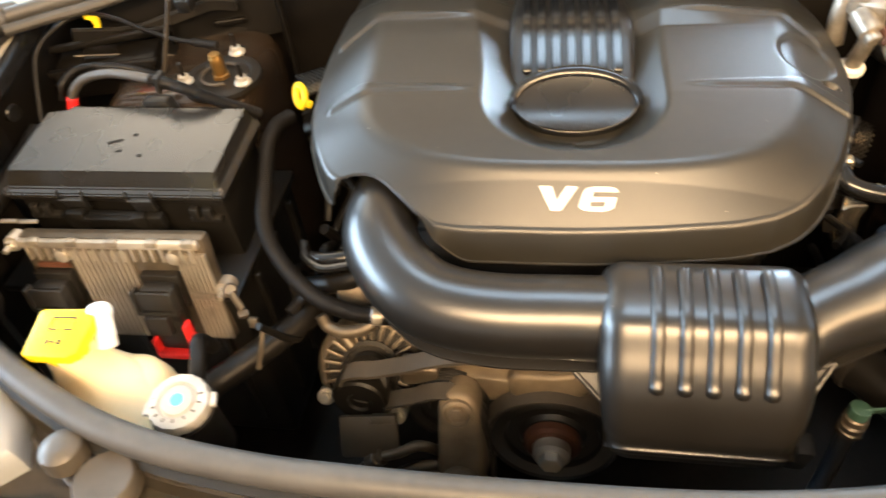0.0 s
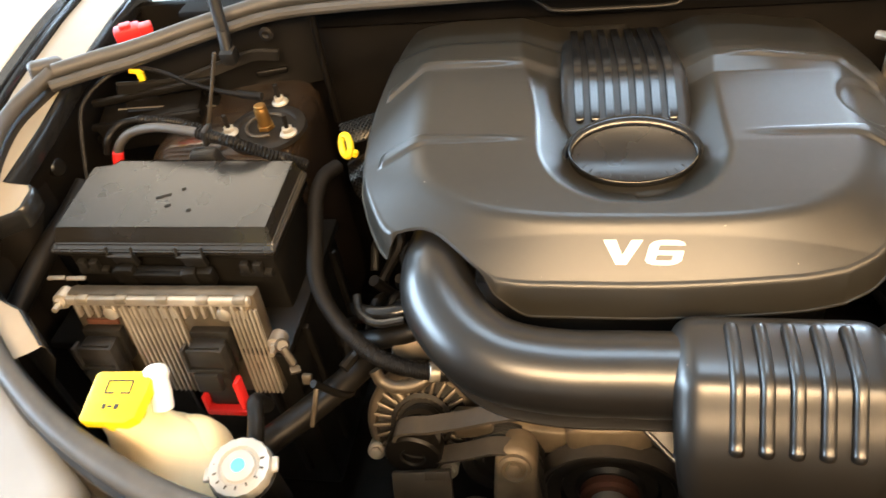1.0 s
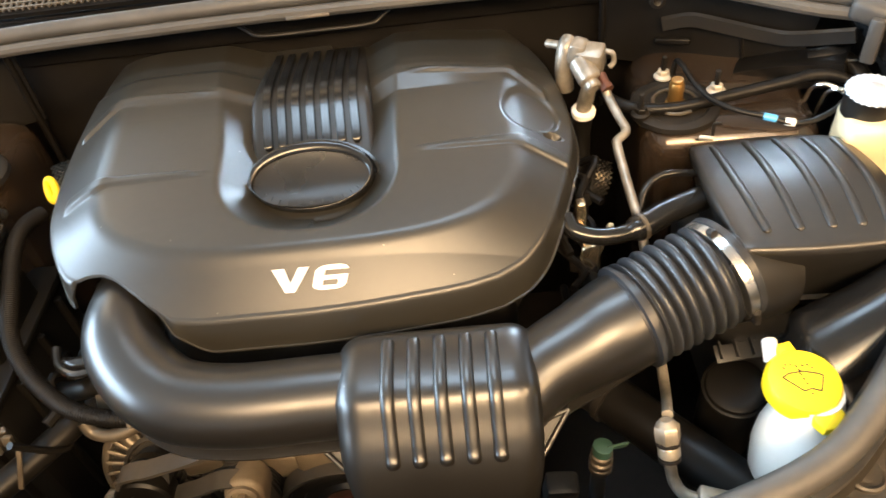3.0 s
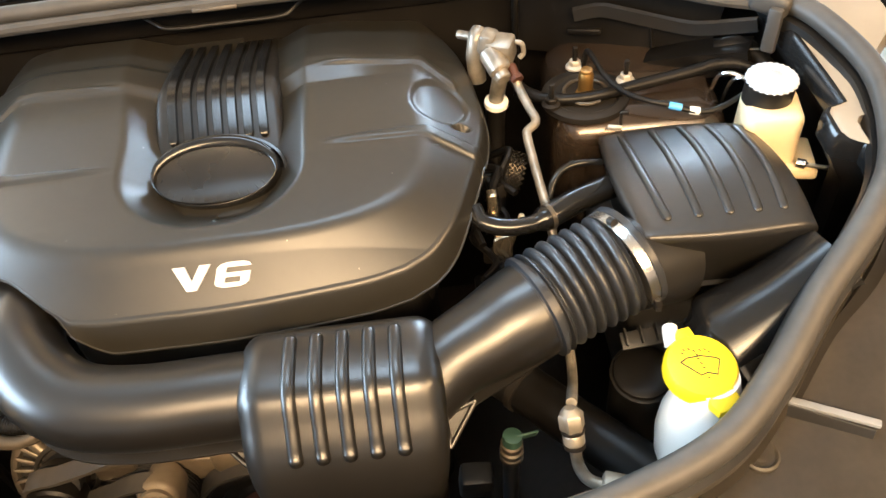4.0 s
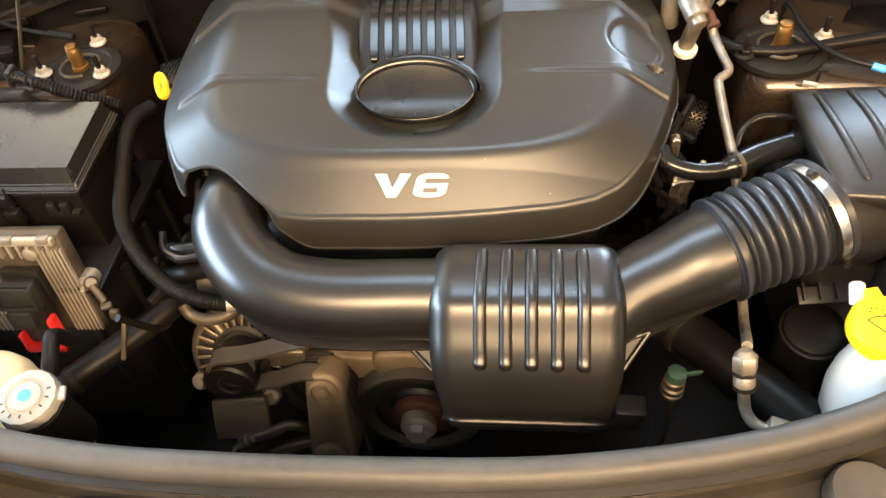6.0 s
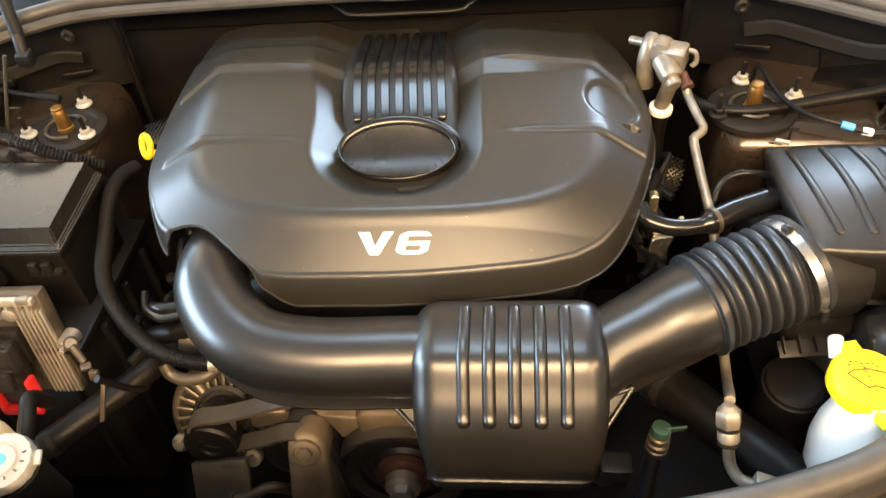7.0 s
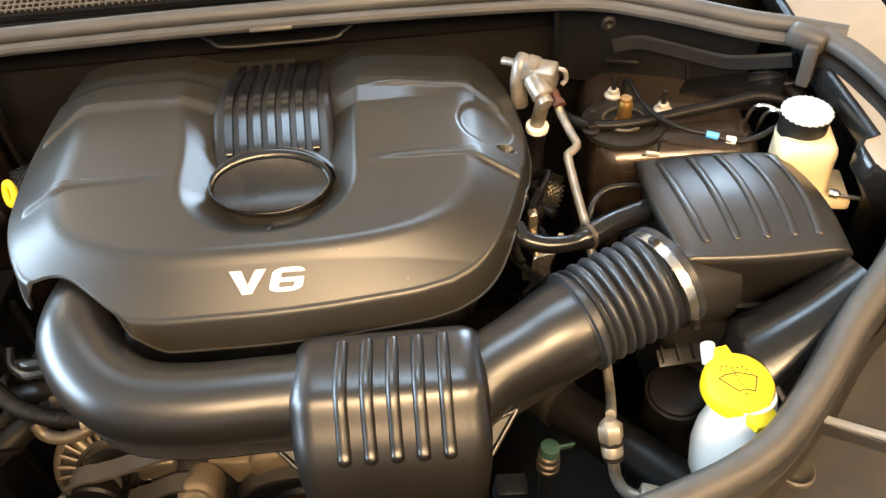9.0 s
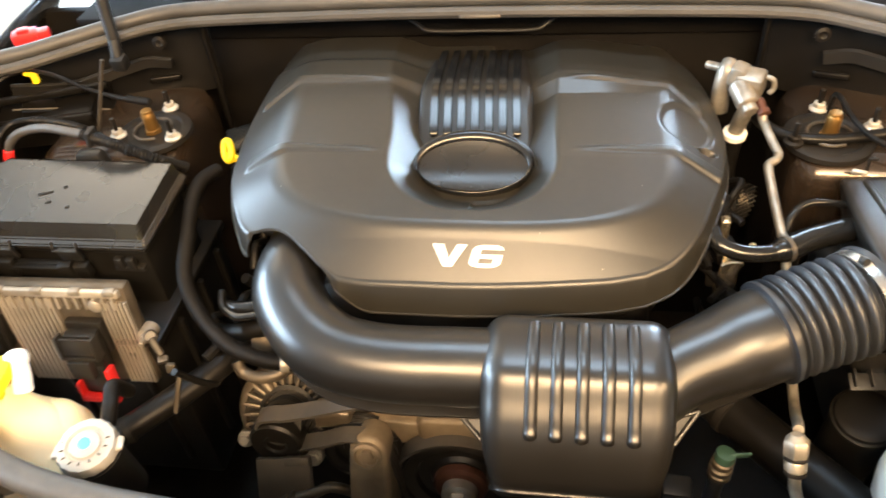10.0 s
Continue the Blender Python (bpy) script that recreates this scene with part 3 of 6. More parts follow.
# ---- air intake duct ----
def air_duct():
    duct = thing("air_intake_duct", (0.2, 0.05, 0.86), "satin black plastic air intake duct with ribbed resonator box", "air duct")
    elbow = spline([(-0.166, 0.28, 0.950), (-0.170, 0.22, 0.958), (-0.167, 0.172, 0.961), (-0.155, 0.138, 0.957), (-0.124, 0.101, 0.948), (-0.082, 0.078, 0.940), (-0.019, 0.070, 0.936), (0.060, 0.072, 0.935), (0.105, 0.073, 0.935)], 12)
    part("elbow", sweep(elbow, lambda i, s: circle(0.0425 + 0.0030 * sstep(0.0, 0.45, s), 36)), DUCT, duct)
    # seam flange along the underside
    seam = [p + Vector((0, -0.030, -0.032)) for p in elbow[38:]]
    part("seam", sweep(seam, lambda i, s: [(-0.002, -0.0015), (-0.002, 0.0015), (0.016, 0.0015), (0.016, -0.0015)]), DUCT, duct)

    # resonator box: a section drawn in y and z, rounded off at both ends
    section = [(0.122, 0.870), (0.128, 0.920), (0.127, 0.955), (0.120, 0.974), (0.106, 0.984), (0.085, 0.9875), (0.062, 0.988), (0.044, 0.9865), (0.032, 0.983), (0.023, 0.976), (0.010, 0.961), (-0.0065, 0.943), (-0.0195, 0.923), (-0.0285, 0.902), (-0.034, 0.880), (-0.0355, 0.864), (-0.0395, 0.860), (-0.0395, 0.855), (-0.036, 0.847), (-0.03, 0.838), (0.04, 0.835), (0.10, 0.840)]
    mid = Vector((0.042, 0.915))
    outline = [Vector(p) for p in section]
    fine = []
    for k in range(len(outline)):
        a, b, c, d = (outline[(k + j) % len(outline)] for j in (-1, 0, 1, 2))
        for s in range(3):
            t = s / 3
            fine.append(0.5 * (2 * b + (c - a) * t + (2 * a - 5 * b + 4 * c - d) * t * t + (3 * b - a - 3 * c + d) * t**3))
    x0, x1, r = 0.090, 0.297, 0.028
    bm = bmesh.new()
    rings = []
    xs = [(x0 + r * (1 - math.cos(a)), r * (1 - math.sin(a))) for a in [math.pi / 2 * k / 8 for k in range(9)]]
    xs += [(x0 + x1 - x, i) for x, i in reversed(xs)]
    for x, inset in xs:
        ring = []
        for k, p in enumerate(fine):
            t = (fine[(k + 1) % len(fine)] - fine[k - 1]).normalized()
            q = p + Vector((-t.y, t.x)) * -inset * 0.85
            if (q - mid).length > (p - mid).length:
                q = p - Vector((-t.y, t.x)) * -inset * 0.85
            ring.append(bm.verts.new(((x0 + x1) / 2 + (x - (x0 + x1) / 2) * (1 - 0.09 * sstep(0.935, 0.84, q.y)), q.x, q.y)))
        rings.append(ring)
    for a, b in zip(rings, rings[1:]):
        for k in range(len(a)):
            bm.faces.new((a[k], a[(k + 1) % len(a)], b[(k + 1) % len(a)], b[k]))
    bm.faces.new(rings[0][::-1])
    bm.faces.new(rings[-1])
    part("resonator", bm, DUCT, duct, angle=60)

    top = [p for p in fine if p.y > 0.93]
    top = sorted(top, key=lambda p: -p.x)

    def surface(y):
        return lerp_table(-y, [(-p.x, p.y) for p in top])

    for k in range(5):
        x = 0.146 + k * 0.0266
        part("rib", raised_rib(lambda s: (x, 0.100 - 0.120 * s, surface(0.100 - 0.120 * s) - 0.001), 0.135, 0.0072, 0.0085), DUCT, duct)
    for corners in (((x0 - 0.036, 0.040, 0.902), (x0 + 0.010, 0.040, 0.904), (x0 + 0.006, 0.006, 0.878)), ((x1 - 0.004, 0.040, 0.902), (x1 + 0.030, 0.052, 0.906), (x1 - 0.002, 0.014, 0.880))):
        web = bmesh.new()
        front = [web.verts.new(Vector(c) + Vector((0, 0.003, 0.0005))) for c in corners]
        rear = [web.verts.new(Vector(c) + Vector((0, 0.006, -0.0025))) for c in corners]
        web.faces.new(front)
        web.faces.new(rear[::-1])
        for n in range(3):
            web.faces.new((front[n], front[(n + 1) % 3], rear[(n + 1) % 3], rear[n]))
        gusset = part("gusset", web, BLACK, duct, smooth=False)
        for n in range(3):
            part("gusset_rim", rod(corners[n], corners[(n + 1) % 3], 0.0028), DUCT, gusset)

    outlet = spline([(0.270, 0.058, 0.926), (0.305, 0.084, 0.937), (0.350, 0.106, 0.943), (0.380, 0.120, 0.948), (0.415, 0.136, 0.953)], 8)
    part("outlet", sweep(outlet, lambda i, s: circle(0.043 + 0.011 * sstep(0.1, 0.9, s), 32)), DUCT, duct)
    part("outlet_seam", sweep([p + Vector((0.012, -0.030, -0.036)) for p in outlet[8:]], lambda i, s: [(-0.004, -0.0012), (-0.004, 0.0012), (0.010, 0.0012), (0.010, -0.0012)]), DUCT, duct)

    core = spline([(0.400, 0.128, 0.952), (0.435, 0.143, 0.958), (0.467, 0.154, 0.964), (0.500, 0.164, 0.971)], 40)
    far = [0.0]
    for a, b in zip(core, core[1:]):
        far.append(far[-1] + (b - a).length)

    def fold(i, s):
        d = far[i]
        if d < 0.014:
            r = 0.0605 if 0.002 < d < 0.008 else 0.054
        else:
            r = 0.0500 + 0.0100 * abs(math.cos(math.pi * (d - 0.014) / 0.0140)) ** 0.7
        return circle(r, 40)

    part("bellows", sweep(core, fold), BELLOWS, duct, "grey-black corrugated rubber bellows", angle=70)
    ahead = Vector((0.040, 0.019, 0.0085)).normalized()
    end = Vector((0.4975, 0.1632, 0.9705))
    clamp = part("clamp", lathe([(0.057, 0), (0.0600, 0.0005), (0.0600, 0.0115), (0.057, 0.012)], 56, end, ahead), STEEL, duct, "bright steel hose clamp")
    side = ahead.cross(Vector((0, 0, 1))).normalized()
    over = side.cross(ahead)

    def round_clamp(angle, out):
        return end + ahead * 0.006 + (side * math.cos(angle) + over * math.sin(angle)) * out

    part("clamp_screw", merged(rod(round_clamp(-0.10, 0.061), round_clamp(-0.32, 0.065), 0.0045), hexnut(round_clamp(-0.32, 0.065), round_clamp(-0.36, 0.065) - round_clamp(-0.30, 0.065), 0.0052, 0.005)), DARK, clamp, "clamp screw")
    part("clamp_tab", rod(round_clamp(1.75, 0.0605), round_clamp(1.60, 0.0630), 0.005), BLACK, clamp)
    part("end_cuff", lathe([(0.056, 0.010), (0.0610, 0.0125), (0.0610, 0.020), (0.0585, 0.0215), (0.054, 0.022)], 48, end, ahead), BELLOWS, duct)
    return duct


air_duct()


# ---- air filter box ----
def air_filter_box():
    thing_ob = thing("air_filter_box", (0.63, 0.26, 0.80), "black plastic air filter box with ribbed lid", "air filter")
    fl, fr, br, bl = Vector((0.529, 0.164, 1.009)), Vector((0.704, 0.156, 1.013)), Vector((0.700, 0.342, 1.000)), Vector((0.530, 0.370, 0.983))

    def lid_point(a, b, lift=0.0):
        p = fl.lerp(fr, a).lerp(bl.lerp(br, a), b)
        swell = math.sin(math.pi * min(max(b, 0), 1))
        p.x += swell * (0.007 * a - 0.006 * (1 - a))
        p.y += 0.012 * math.sin(math.pi * a) * (b - 0.3)
        p.z += 0.016 * swell * (0.4 + 0.6 * math.sin(math.pi * min(max(a, 0), 1))) + lift - 0.005 * max(0.0, (a - 0.86) / 0.14) ** 2
        return p

    bm = bmesh.new()
    na = nb = 16
    grid = [[bm.verts.new(lid_point(i / na, j / nb)) for i in range(na + 1)] for j in range(nb + 1)]
    for j in range(nb):
        for i in range(na):
            bm.faces.new((grid[j][i], grid[j][i + 1], grid[j + 1][i + 1], grid[j + 1][i]))
    edge = grid[0][:] + [grid[j][na] for j in range(1, nb + 1)] + grid[nb][-2::-1] + [grid[j][0] for j in range(nb - 1, 0, -1)]
    mid = sum((v.co for v in edge), Vector()) / len(edge)
    loops = [edge]
    for out, down in ((0.0035, 0.0015), (0.006, 0.005), (0.006, 0.011), (-0.016, 0.07), (-0.026, 0.11), (-0.020, 0.112), (-0.020, 0.122), (-0.03, 0.125)):
        ring = []
        for v in edge:
            d = Vector((v.co.x - mid.x, v.co.y - mid.y, 0)).normalized()
            ring.append(bm.verts.new(v.co + d * out - Vector((0, 0, down))))
        loops.append(ring)
    for r, s in zip(loops, loops[1:]):
        for k in range(len(r)):
            bm.faces.new((r[k], r[(k + 1) % len(r)], s[(k + 1) % len(r)], s[k]))
    part("lid", bm, LID, thing_ob, angle=45)
    for front, rear in ((0.165, 0.12), (0.345, 0.34), (0.525, 0.54), (0.69, 0.73), (0.84, 0.91)):
        part("rib", raised_rib(lambda s: lid_point(front + (rear - front) * (0.09 + 0.88 * s), 0.09 + 0.88 * s), 0.18, 0.0050, 0.0030), LID, thing_ob)
    part("base", box((0.63, 0.262, 0.80), (0.22, 0.25, 0.16), bevel=0.02, segments=3, taper=1.05), BLACK, thing_ob)
    part("outlet_neck", lathe([(0.053, -0.02), (0.053, 0.01), (0.050, 0.06)], 40, (0.520, 0.1735, 0.955), (0.040, 0.012, -0.012)), BLACK, thing_ob)
    # slotted ledge at the foot of the front side
    part("ledge", box((0.555, 0.118, 0.893), (0.115, 0.020, 0.004), (25, 0, 4), 0.001), BLACK, thing_ob)
    for k in range(7):
        part("slat", box((0.503 + k * 0.018, 0.116 + k * 0.0012, 0.898), (0.0025, 0.020, 0.010), (25, 0, 4), 0.001), BLACK, thing_ob)
    return thing_ob


air_filter_box()


# ---- car body round the engine bay ----
SEAL = [(0.02, -0.138, 0.936), (-0.12, -0.137, 0.934), (-0.24, -0.131, 0.931), (-0.362, -0.115, 0.932), (-0.465, -0.084, 0.940), (-0.585, -0.026, 0.960), (-0.696, 0.062, 0.990), (-0.764, 0.160, 1.020), (-0.799, 0.28, 1.052), (-0.803, 0.37, 1.078), (-0.768, 0.45, 1.098)]
COWL = [(-0.762, 0.45, 1.100), (-0.70, 0.485, 1.102), (-0.649, 0.509, 1.104), (-0.534, 0.573, 1.112), (-0.43, 0.606, 1.118), (-0.20, 0.615, 1.121), (0.02, 0.617, 1.122)]


SEAL_EAST = [(0.800, 0.40, 1.092), (0.818, 0.303, 1.078), (0.796, 0.202, 1.052), (0.748, 0.134, 1.030), (0.676, 0.068, 0.998), (0.616, 0.004, 0.970), (0.550, -0.051, 0.953), (0.458, -0.087, 0.944), (0.345, -0.113, 0.938), (0.20, -0.132, 0.936)]
front_line = [(0.772, 0.455, 1.098)] + SEAL_EAST + SEAL
part_line = spline(front_line, 8)
seal = thing("hood_seal", (0.02, -0.138, 0.92), "thick grey-black rubber hood seal running round the bay", "rubber seal", kind="structure")
part("front_bulb", sweep(part_line, lambda i, s: circle(0.0160 - 0.0050 * sstep(0.70, 0.82, s) - 0.002 * sstep(0.22, 0.08, s), 16, 1.0)), RUBBER, seal)
part("front_flange", sweep([p + Vector((0, 0, -0.018)) for p in part_line], lambda i, s: [(x * (0.018 - 0.0095 * sstep(0.72, 0.82, s)), z) for x, z in ((-1, -0.012), (-1, 0.004), (1, 0.004), (1, -0.012))]), BLACK, seal)
back_line = spline(COWL + [(0.04 - x, y, z) for x, y, z in reversed(COWL[:-1])], 8)
part("rear_bulb", sweep(back_line, lambda i, s: circle(0.012, 14)), RUBBER, seal)
part("rear_lip", sweep([p + Vector((0, -0.020, -0.012)) for p in back_line], lambda i, s: circle(0.0085, 10)), RUBBER, seal)


# bay floor and walls
solo("bay_floor", box((0.02, 0.25, 0.36), (1.7, 1.0, 0.02), bevel=0), DARK, "dark grimy undertray of the engine bay", "undertray", kind="structure")
solo("wall_firewall", box((0.02, 0.70, 0.715), (1.62, 0.02, 0.73), bevel=0.004), BAYBLACK, "black firewall panel behind the engine", "firewall", kind="structure")
solo("wall_front", box((0.02, -0.175, 0.66), (1.3, 0.02, 0.46), bevel=0.004), DARK, "dark radiator support panel", "panel", kind="structure")
for bay_name, bay_x in (("wall_bay_west", -0.80), ("wall_bay_east", 0.84)):
    solo(bay_name, box((bay_x, 0.25, 0.68), (0.02, 0.95, 0.62), bevel=0.004), DARK, "dark inner fender panel", "fender panel", kind="structure")

# cowl shelf between the seal and the firewall
cowl = thing("cowl_panel", (0.02, 0.66, 1.05), "black plastic cowl panel with mesh grille behind the rear seal", "cowl", kind="structure")
part("front_face", box((0.02, 0.685, 1.070), (1.0, 0.02, 0.08), bevel=0.006), BAYBLACK, cowl)
part("shelf", box((0.02, 0.655, 1.100), (1.3, 0.10, 0.012), bevel=0.004), BAYBLACK, cowl)
cowl_m = basis((0.02, 0.665, 1.118), (1, 0, 0), (0, 0.19, 0.065))
part("slope", prism([(-0.78, 0.0), (0.78, 0.0), (0.78, 0.25), (-0.78, 0.25)], 0.008, cowl_m), BAYBLACK, cowl, smooth=False)
grille = merged(*[box((-0.60 + 0.010 * k, 0.060, 0.010), (0.0028, 0.11, 0.003), bevel=0) for k in range(75)], *[box((-0.23, 0.010 + 0.010 * k, 0.0105), (0.75, 0.0028, 0.003), bevel=0) for k in range(11)])
bmesh.ops.transform(grille, matrix=cowl_m, verts=grille.verts)
part("mesh_grille", grille, GUARD, cowl, "dusty black mesh grille", smooth=False)
for clip_x in (-0.383, 0.04, 0.45):
    solo("seal_clip", box((clip_x, 0.592, 1.106), (0.062, 0.012, 0.006), (-20, 0, 0), 0.002), GUARD, "grey plastic clip holding the rear seal", "clip", group="seal clips")

# side aprons behind the strut towers
for side in (-1, 1):
    sx = 0.02 + side * 0.505
    apron = thing("apron_panel", (sx, 0.58, 0.98), "black pressed panel behind the strut tower", "panel", kind="structure")
    outline = [(-0.07, 0.0), (0.20, 0.0), (0.22, 0.10), (0.10, 0.135), (-0.07, 0.14)]
    outline = [(x * side, y) for x, y in outline]
    m = basis((sx, 0.605, 0.965), (1, -0.42 * side, 0), (0, 0.18, 1))
    part("panel", prism(outline, 0.004, m), APRON, apron, smooth=False)
    part("screw", lathe([(0.011, 0), (0.011, 0.003), (0.006, 0.005), (0.003, 0.003)], 16, (0.02 + side * 0.505, 0.588, 1.072), (0, -1, 0.1)), DARK, apron)
    part("bead", sweep(spline([(0.029 + side * x, y, z) for x, y, z in ((0.506, 0.590, 1.035), (0.54, 0.582, 1.042), (0.568, 0.570, 1.040), (0.64, 0.540, 1.028), (0.672, 0.520, 1.031), (0.727, 0.480, 1.052))], 8), lambda i, s: [(-0.004, -0.010), (-0.006, 0.006), (-0.002, 0.009), (0.004, 0.007), (0.005, -0.010)]), BLACK, apron)
    part("shelf", sweep([Vector((0.029 + side * x, y, z)) for x, y, z in ((0.606, 0.545, 0.982), (0.66, 0.520, 1.000), (0.726, 0.482, 1.020))], lambda i, s: [(-0.02, -0.03), (-0.022, 0.0), (-0.018, 0.003), (0.03, 0.006), (0.03, -0.03)]), APRON, apron)
    part("shelf_edge", tube([(0.029 + side * x, y, z) for x, y, z in ((0.604, 0.523, 0.987), (0.66, 0.498, 1.005), (0.728, 0.462, 1.025))], 0.0016, 8), GUARD, apron)
    part("web", rod((0.029 + side * 0.610, 0.556, 1.020), (0.029 + side * 0.614, 0.552, 0.988), 0.0025), APRON, apron)
    part("post", rod((sx - side * 0.072, 0.600, 0.90), (sx - side * 0.072, 0.606, 1.11), 0.005), APRON, apron)


# fenders: painted flange under the seal, black strip and outer skin
SILL = {-1: [(-0.10, 0.938), (-0.026, 0.960), (0.063, 0.990), (0.161, 1.020), (0.28, 1.052), (0.37, 1.078), (0.45, 1.098), (0.60, 1.118), (0.80, 1.130)], 1: [(-0.10, 0.940), (-0.029, 0.955), (0.026, 0.972), (0.079, 1.0), (0.134, 1.030), (0.202, 1.052), (0.303, 1.078), (0.40, 1.092), (0.455, 1.098), (0.60, 1.118), (0.80, 1.130)]}
INNER = {
    -1: [(-0.62, 0.055), (-0.667, 0.098), (-0.70, 0.110), (-0.758, 0.158), (-0.775, 0.190), (-0.772, 0.215), (-0.765, 0.221), (-0.736, 0.234), (-0.730, 0.242), (-0.727, 0.268), (-0.733, 0.276), (-0.775, 0.281), (-0.766, 0.324), (-0.757, 0.369), (-0.752, 0.444), (-0.750, 0.50), (-0.748, 0.62), (-0.745, 0.74)],
    1: [(0.650, 0.055), (0.70, 0.092), (0.74, 0.125), (0.784, 0.180), (0.790, 0.208), (0.786, 0.236), (0.764, 0.246), (0.758, 0.252), (0.755, 0.280), (0.760, 0.287), (0.780, 0.292), (0.776, 0.335), (0.768, 0.421), (0.764, 0.50), (0.762, 0.62), (0.760, 0.74)],
}
for side in (-1, 1):
    def sill(y, down):
        return lerp_table(y, SILL[side]) - down

    edge = 0.029 + side * 0.870
    rail = thing("fender_rail", (edge, 0.33, 0.98), "white painted fender flange under the hood seal, warm light in its colour", "fender", kind="structure")
    bm = bmesh.new()
    rows = []
    for x, y in (INNER[-1] if side < 0 else INNER[1][3:]):
        reach = edge if y > (0.21 if side < 0 else 0.36) else x + side * 0.030
        lean_y = y if y > (0.21 if side < 0 else 0.36) else y - 0.02
        rows.append([bm.verts.new(p) for p in ((x, y, sill(y, 0.046)), (x + side * 0.001, y, sill(y, 0.026)), (x + side * 0.005, y, sill(y, 0.022)), ((x + reach) / 2, (y + lean_y) / 2, sill(y, 0.022)), (reach, lean_y, sill(y, 0.022)), (reach + side * 0.002, lean_y, sill(y, 0.06)))])
    for r, s in zip(rows, rows[1:]):
        for k in range(5):
            bm.faces.new((r[k], r[k + 1], s[k + 1], s[k]))
    bmesh.ops.recalc_face_normals(bm, faces=bm.faces[:])
    part("flange", bm, RAIL, rail, angle=40)
    # the flange's folded edge, painted black to stand for its shadow
    bm = bmesh.new()
    lip = [[bm.verts.new(p) for p in ((x - side * 0.0012, y, sill(y, 0.050)), (x - side * 0.0012, y, sill(y, 0.0265)), (x + side * 0.0032, y, sill(y, 0.0205)), (x + side * 0.0075, y, sill(y, 0.0205)))] for x, y in (INNER[-1] if side < 0 else INNER[1][3:])]
    for r, s in zip(lip, lip[1:]):
        for k in range(3):
            bm.faces.new((r[k], r[k + 1], s[k + 1], s[k]))
    part("flange_edge", bm, GLOSSY, rail, "folded flange edge with shade put into its black", angle=40)
    bm = bmesh.new()
    rows = [[bm.verts.new(p) for p in ((x - side * 0.001, y, sill(y, 0.047)), (x + side * 0.03, y, sill(y, 0.10)), (x + side * 0.03, y, 0.40))] for x, y in INNER[side]]
    for r, s in zip(rows, rows[1:]):
        for k in range(2):
            bm.faces.new((r[k], r[k + 1], s[k + 1], s[k]))
    part("inner_panel", bm, DARK, rail)

    def along(profile, name, mat, label, category):
        bm = bmesh.new()
        rows = []
        for j in range(19):
            y = (0.10 if side < 0 else 0.36) + (0.67 if side < 0 else 0.41) * j / 18
            turn = side * 0.10 * max(0.0, 0.22 - y)
            rows.append([bm.verts.new((edge + side * x - turn, y, sill(y, d))) for x, d in profile])
        for r, s in zip(rows, rows[1:]):
            for k in range(len(profile) - 1):
                bm.faces.new((r[k], r[k + 1], s[k + 1], s[k]))
        bmesh.ops.recalc_face_normals(bm, faces=bm.faces[:])
        return solo(name, bm, mat, label, category, kind="structure", angle=40)

    along([(0.004, 0.06), (0.004, 0.020), (0.007, 0.015), (0.012, 0.015), (0.015, 0.021), (0.017, 0.021), (0.020, 0.014), (0.036, 0.013), (0.040, 0.018), (0.040, 0.06)], "fender_strip", GLOSSY, "glossy black gasket strip along the fender", "trim")
    along([(0.043, 0.07), (0.044, 0.022), (0.050, 0.014), (0.10, 0.020), (0.16, 0.045), (0.20, 0.10), (0.22, 0.5)], "fender", PAINT, "white painted outer fender", "fender")


# strut towers
def strut_tower(side):
    cx, cy, top = 0.029 + side * 0.497, 0.458, 0.986
    tower = thing("strut_tower", (cx, cy, 0.5), "dark bronze painted strut tower with gold and white nuts on top", "strut tower", group="strut towers")
    part("body", box((cx + side * 0.072, cy + 0.045, top - 0.23), (0.235, 0.235, 0.46), (0, 0, -4 * side), 0.042, 6), BROWN, tower, angle=60)
    part("top_ring", lathe([(0.060, -0.004), (0.059, 0.003), (0.054, 0.005), (0.046, 0.005), (0.042, 0.002), (0.02, 0.002)], 40, (cx, cy, top)), DARK, tower)
    part("centre_stud", merged(rod((cx, cy, top - 0.01), (cx, cy, top + 0.042), 0.0085), hexnut((cx, cy, top + 0.002), (0, 0, 1), 0.0135, 0.007), lathe([(0.0098, 0), (0.0102, 0.006), (0.0098, 0.012), (0.0102, 0.018), (0.0098, 0.026), (0.008, 0.029)], 20, (cx, cy, top + 0.009))), BRONZE, tower, "gold coloured centre stud")
    # the front left nut of the right tower is darker than the rest
    for dx, dy in ((-0.050, -0.018), (0.043, -0.022), (0.004, 0.060)) if side < 0 else ((-0.002, 0.062), (0.058, 0.015), (-0.050, -0.020)):
        nut = part("nut", merged(lathe([(0.0125, 0), (0.0125, 0.0025), (0.009, 0.005), (0.008, 0.005)], 20, (cx + dx, cy + dy, top + 0.006)), hexnut((cx + dx, cy + dy, top + 0.009), (0, 0, 1), 0.0085, 0.0085)), DARK if side > 0 and dx < 0 and dy < 0 else ZINC, tower, "dark flange nut" if side > 0 and dx < 0 and dy < 0 else "white zinc flange nut")
        part("stud", rod((cx + dx, cy + dy, top + 0.016), (cx + dx, cy + dy, top + 0.038), 0.0035), DARK, nut)
    part("retainer_ring", tube([(cx + 0.029 * math.cos(a), cy + 0.029 * math.sin(a), top + 0.007) for a in [math.tau * k / 12 for k in range(11)]], 0.0024, 8, 4), ALU_DULL, tower)
    return tower


strut_tower(-1)
strut_tower(1)


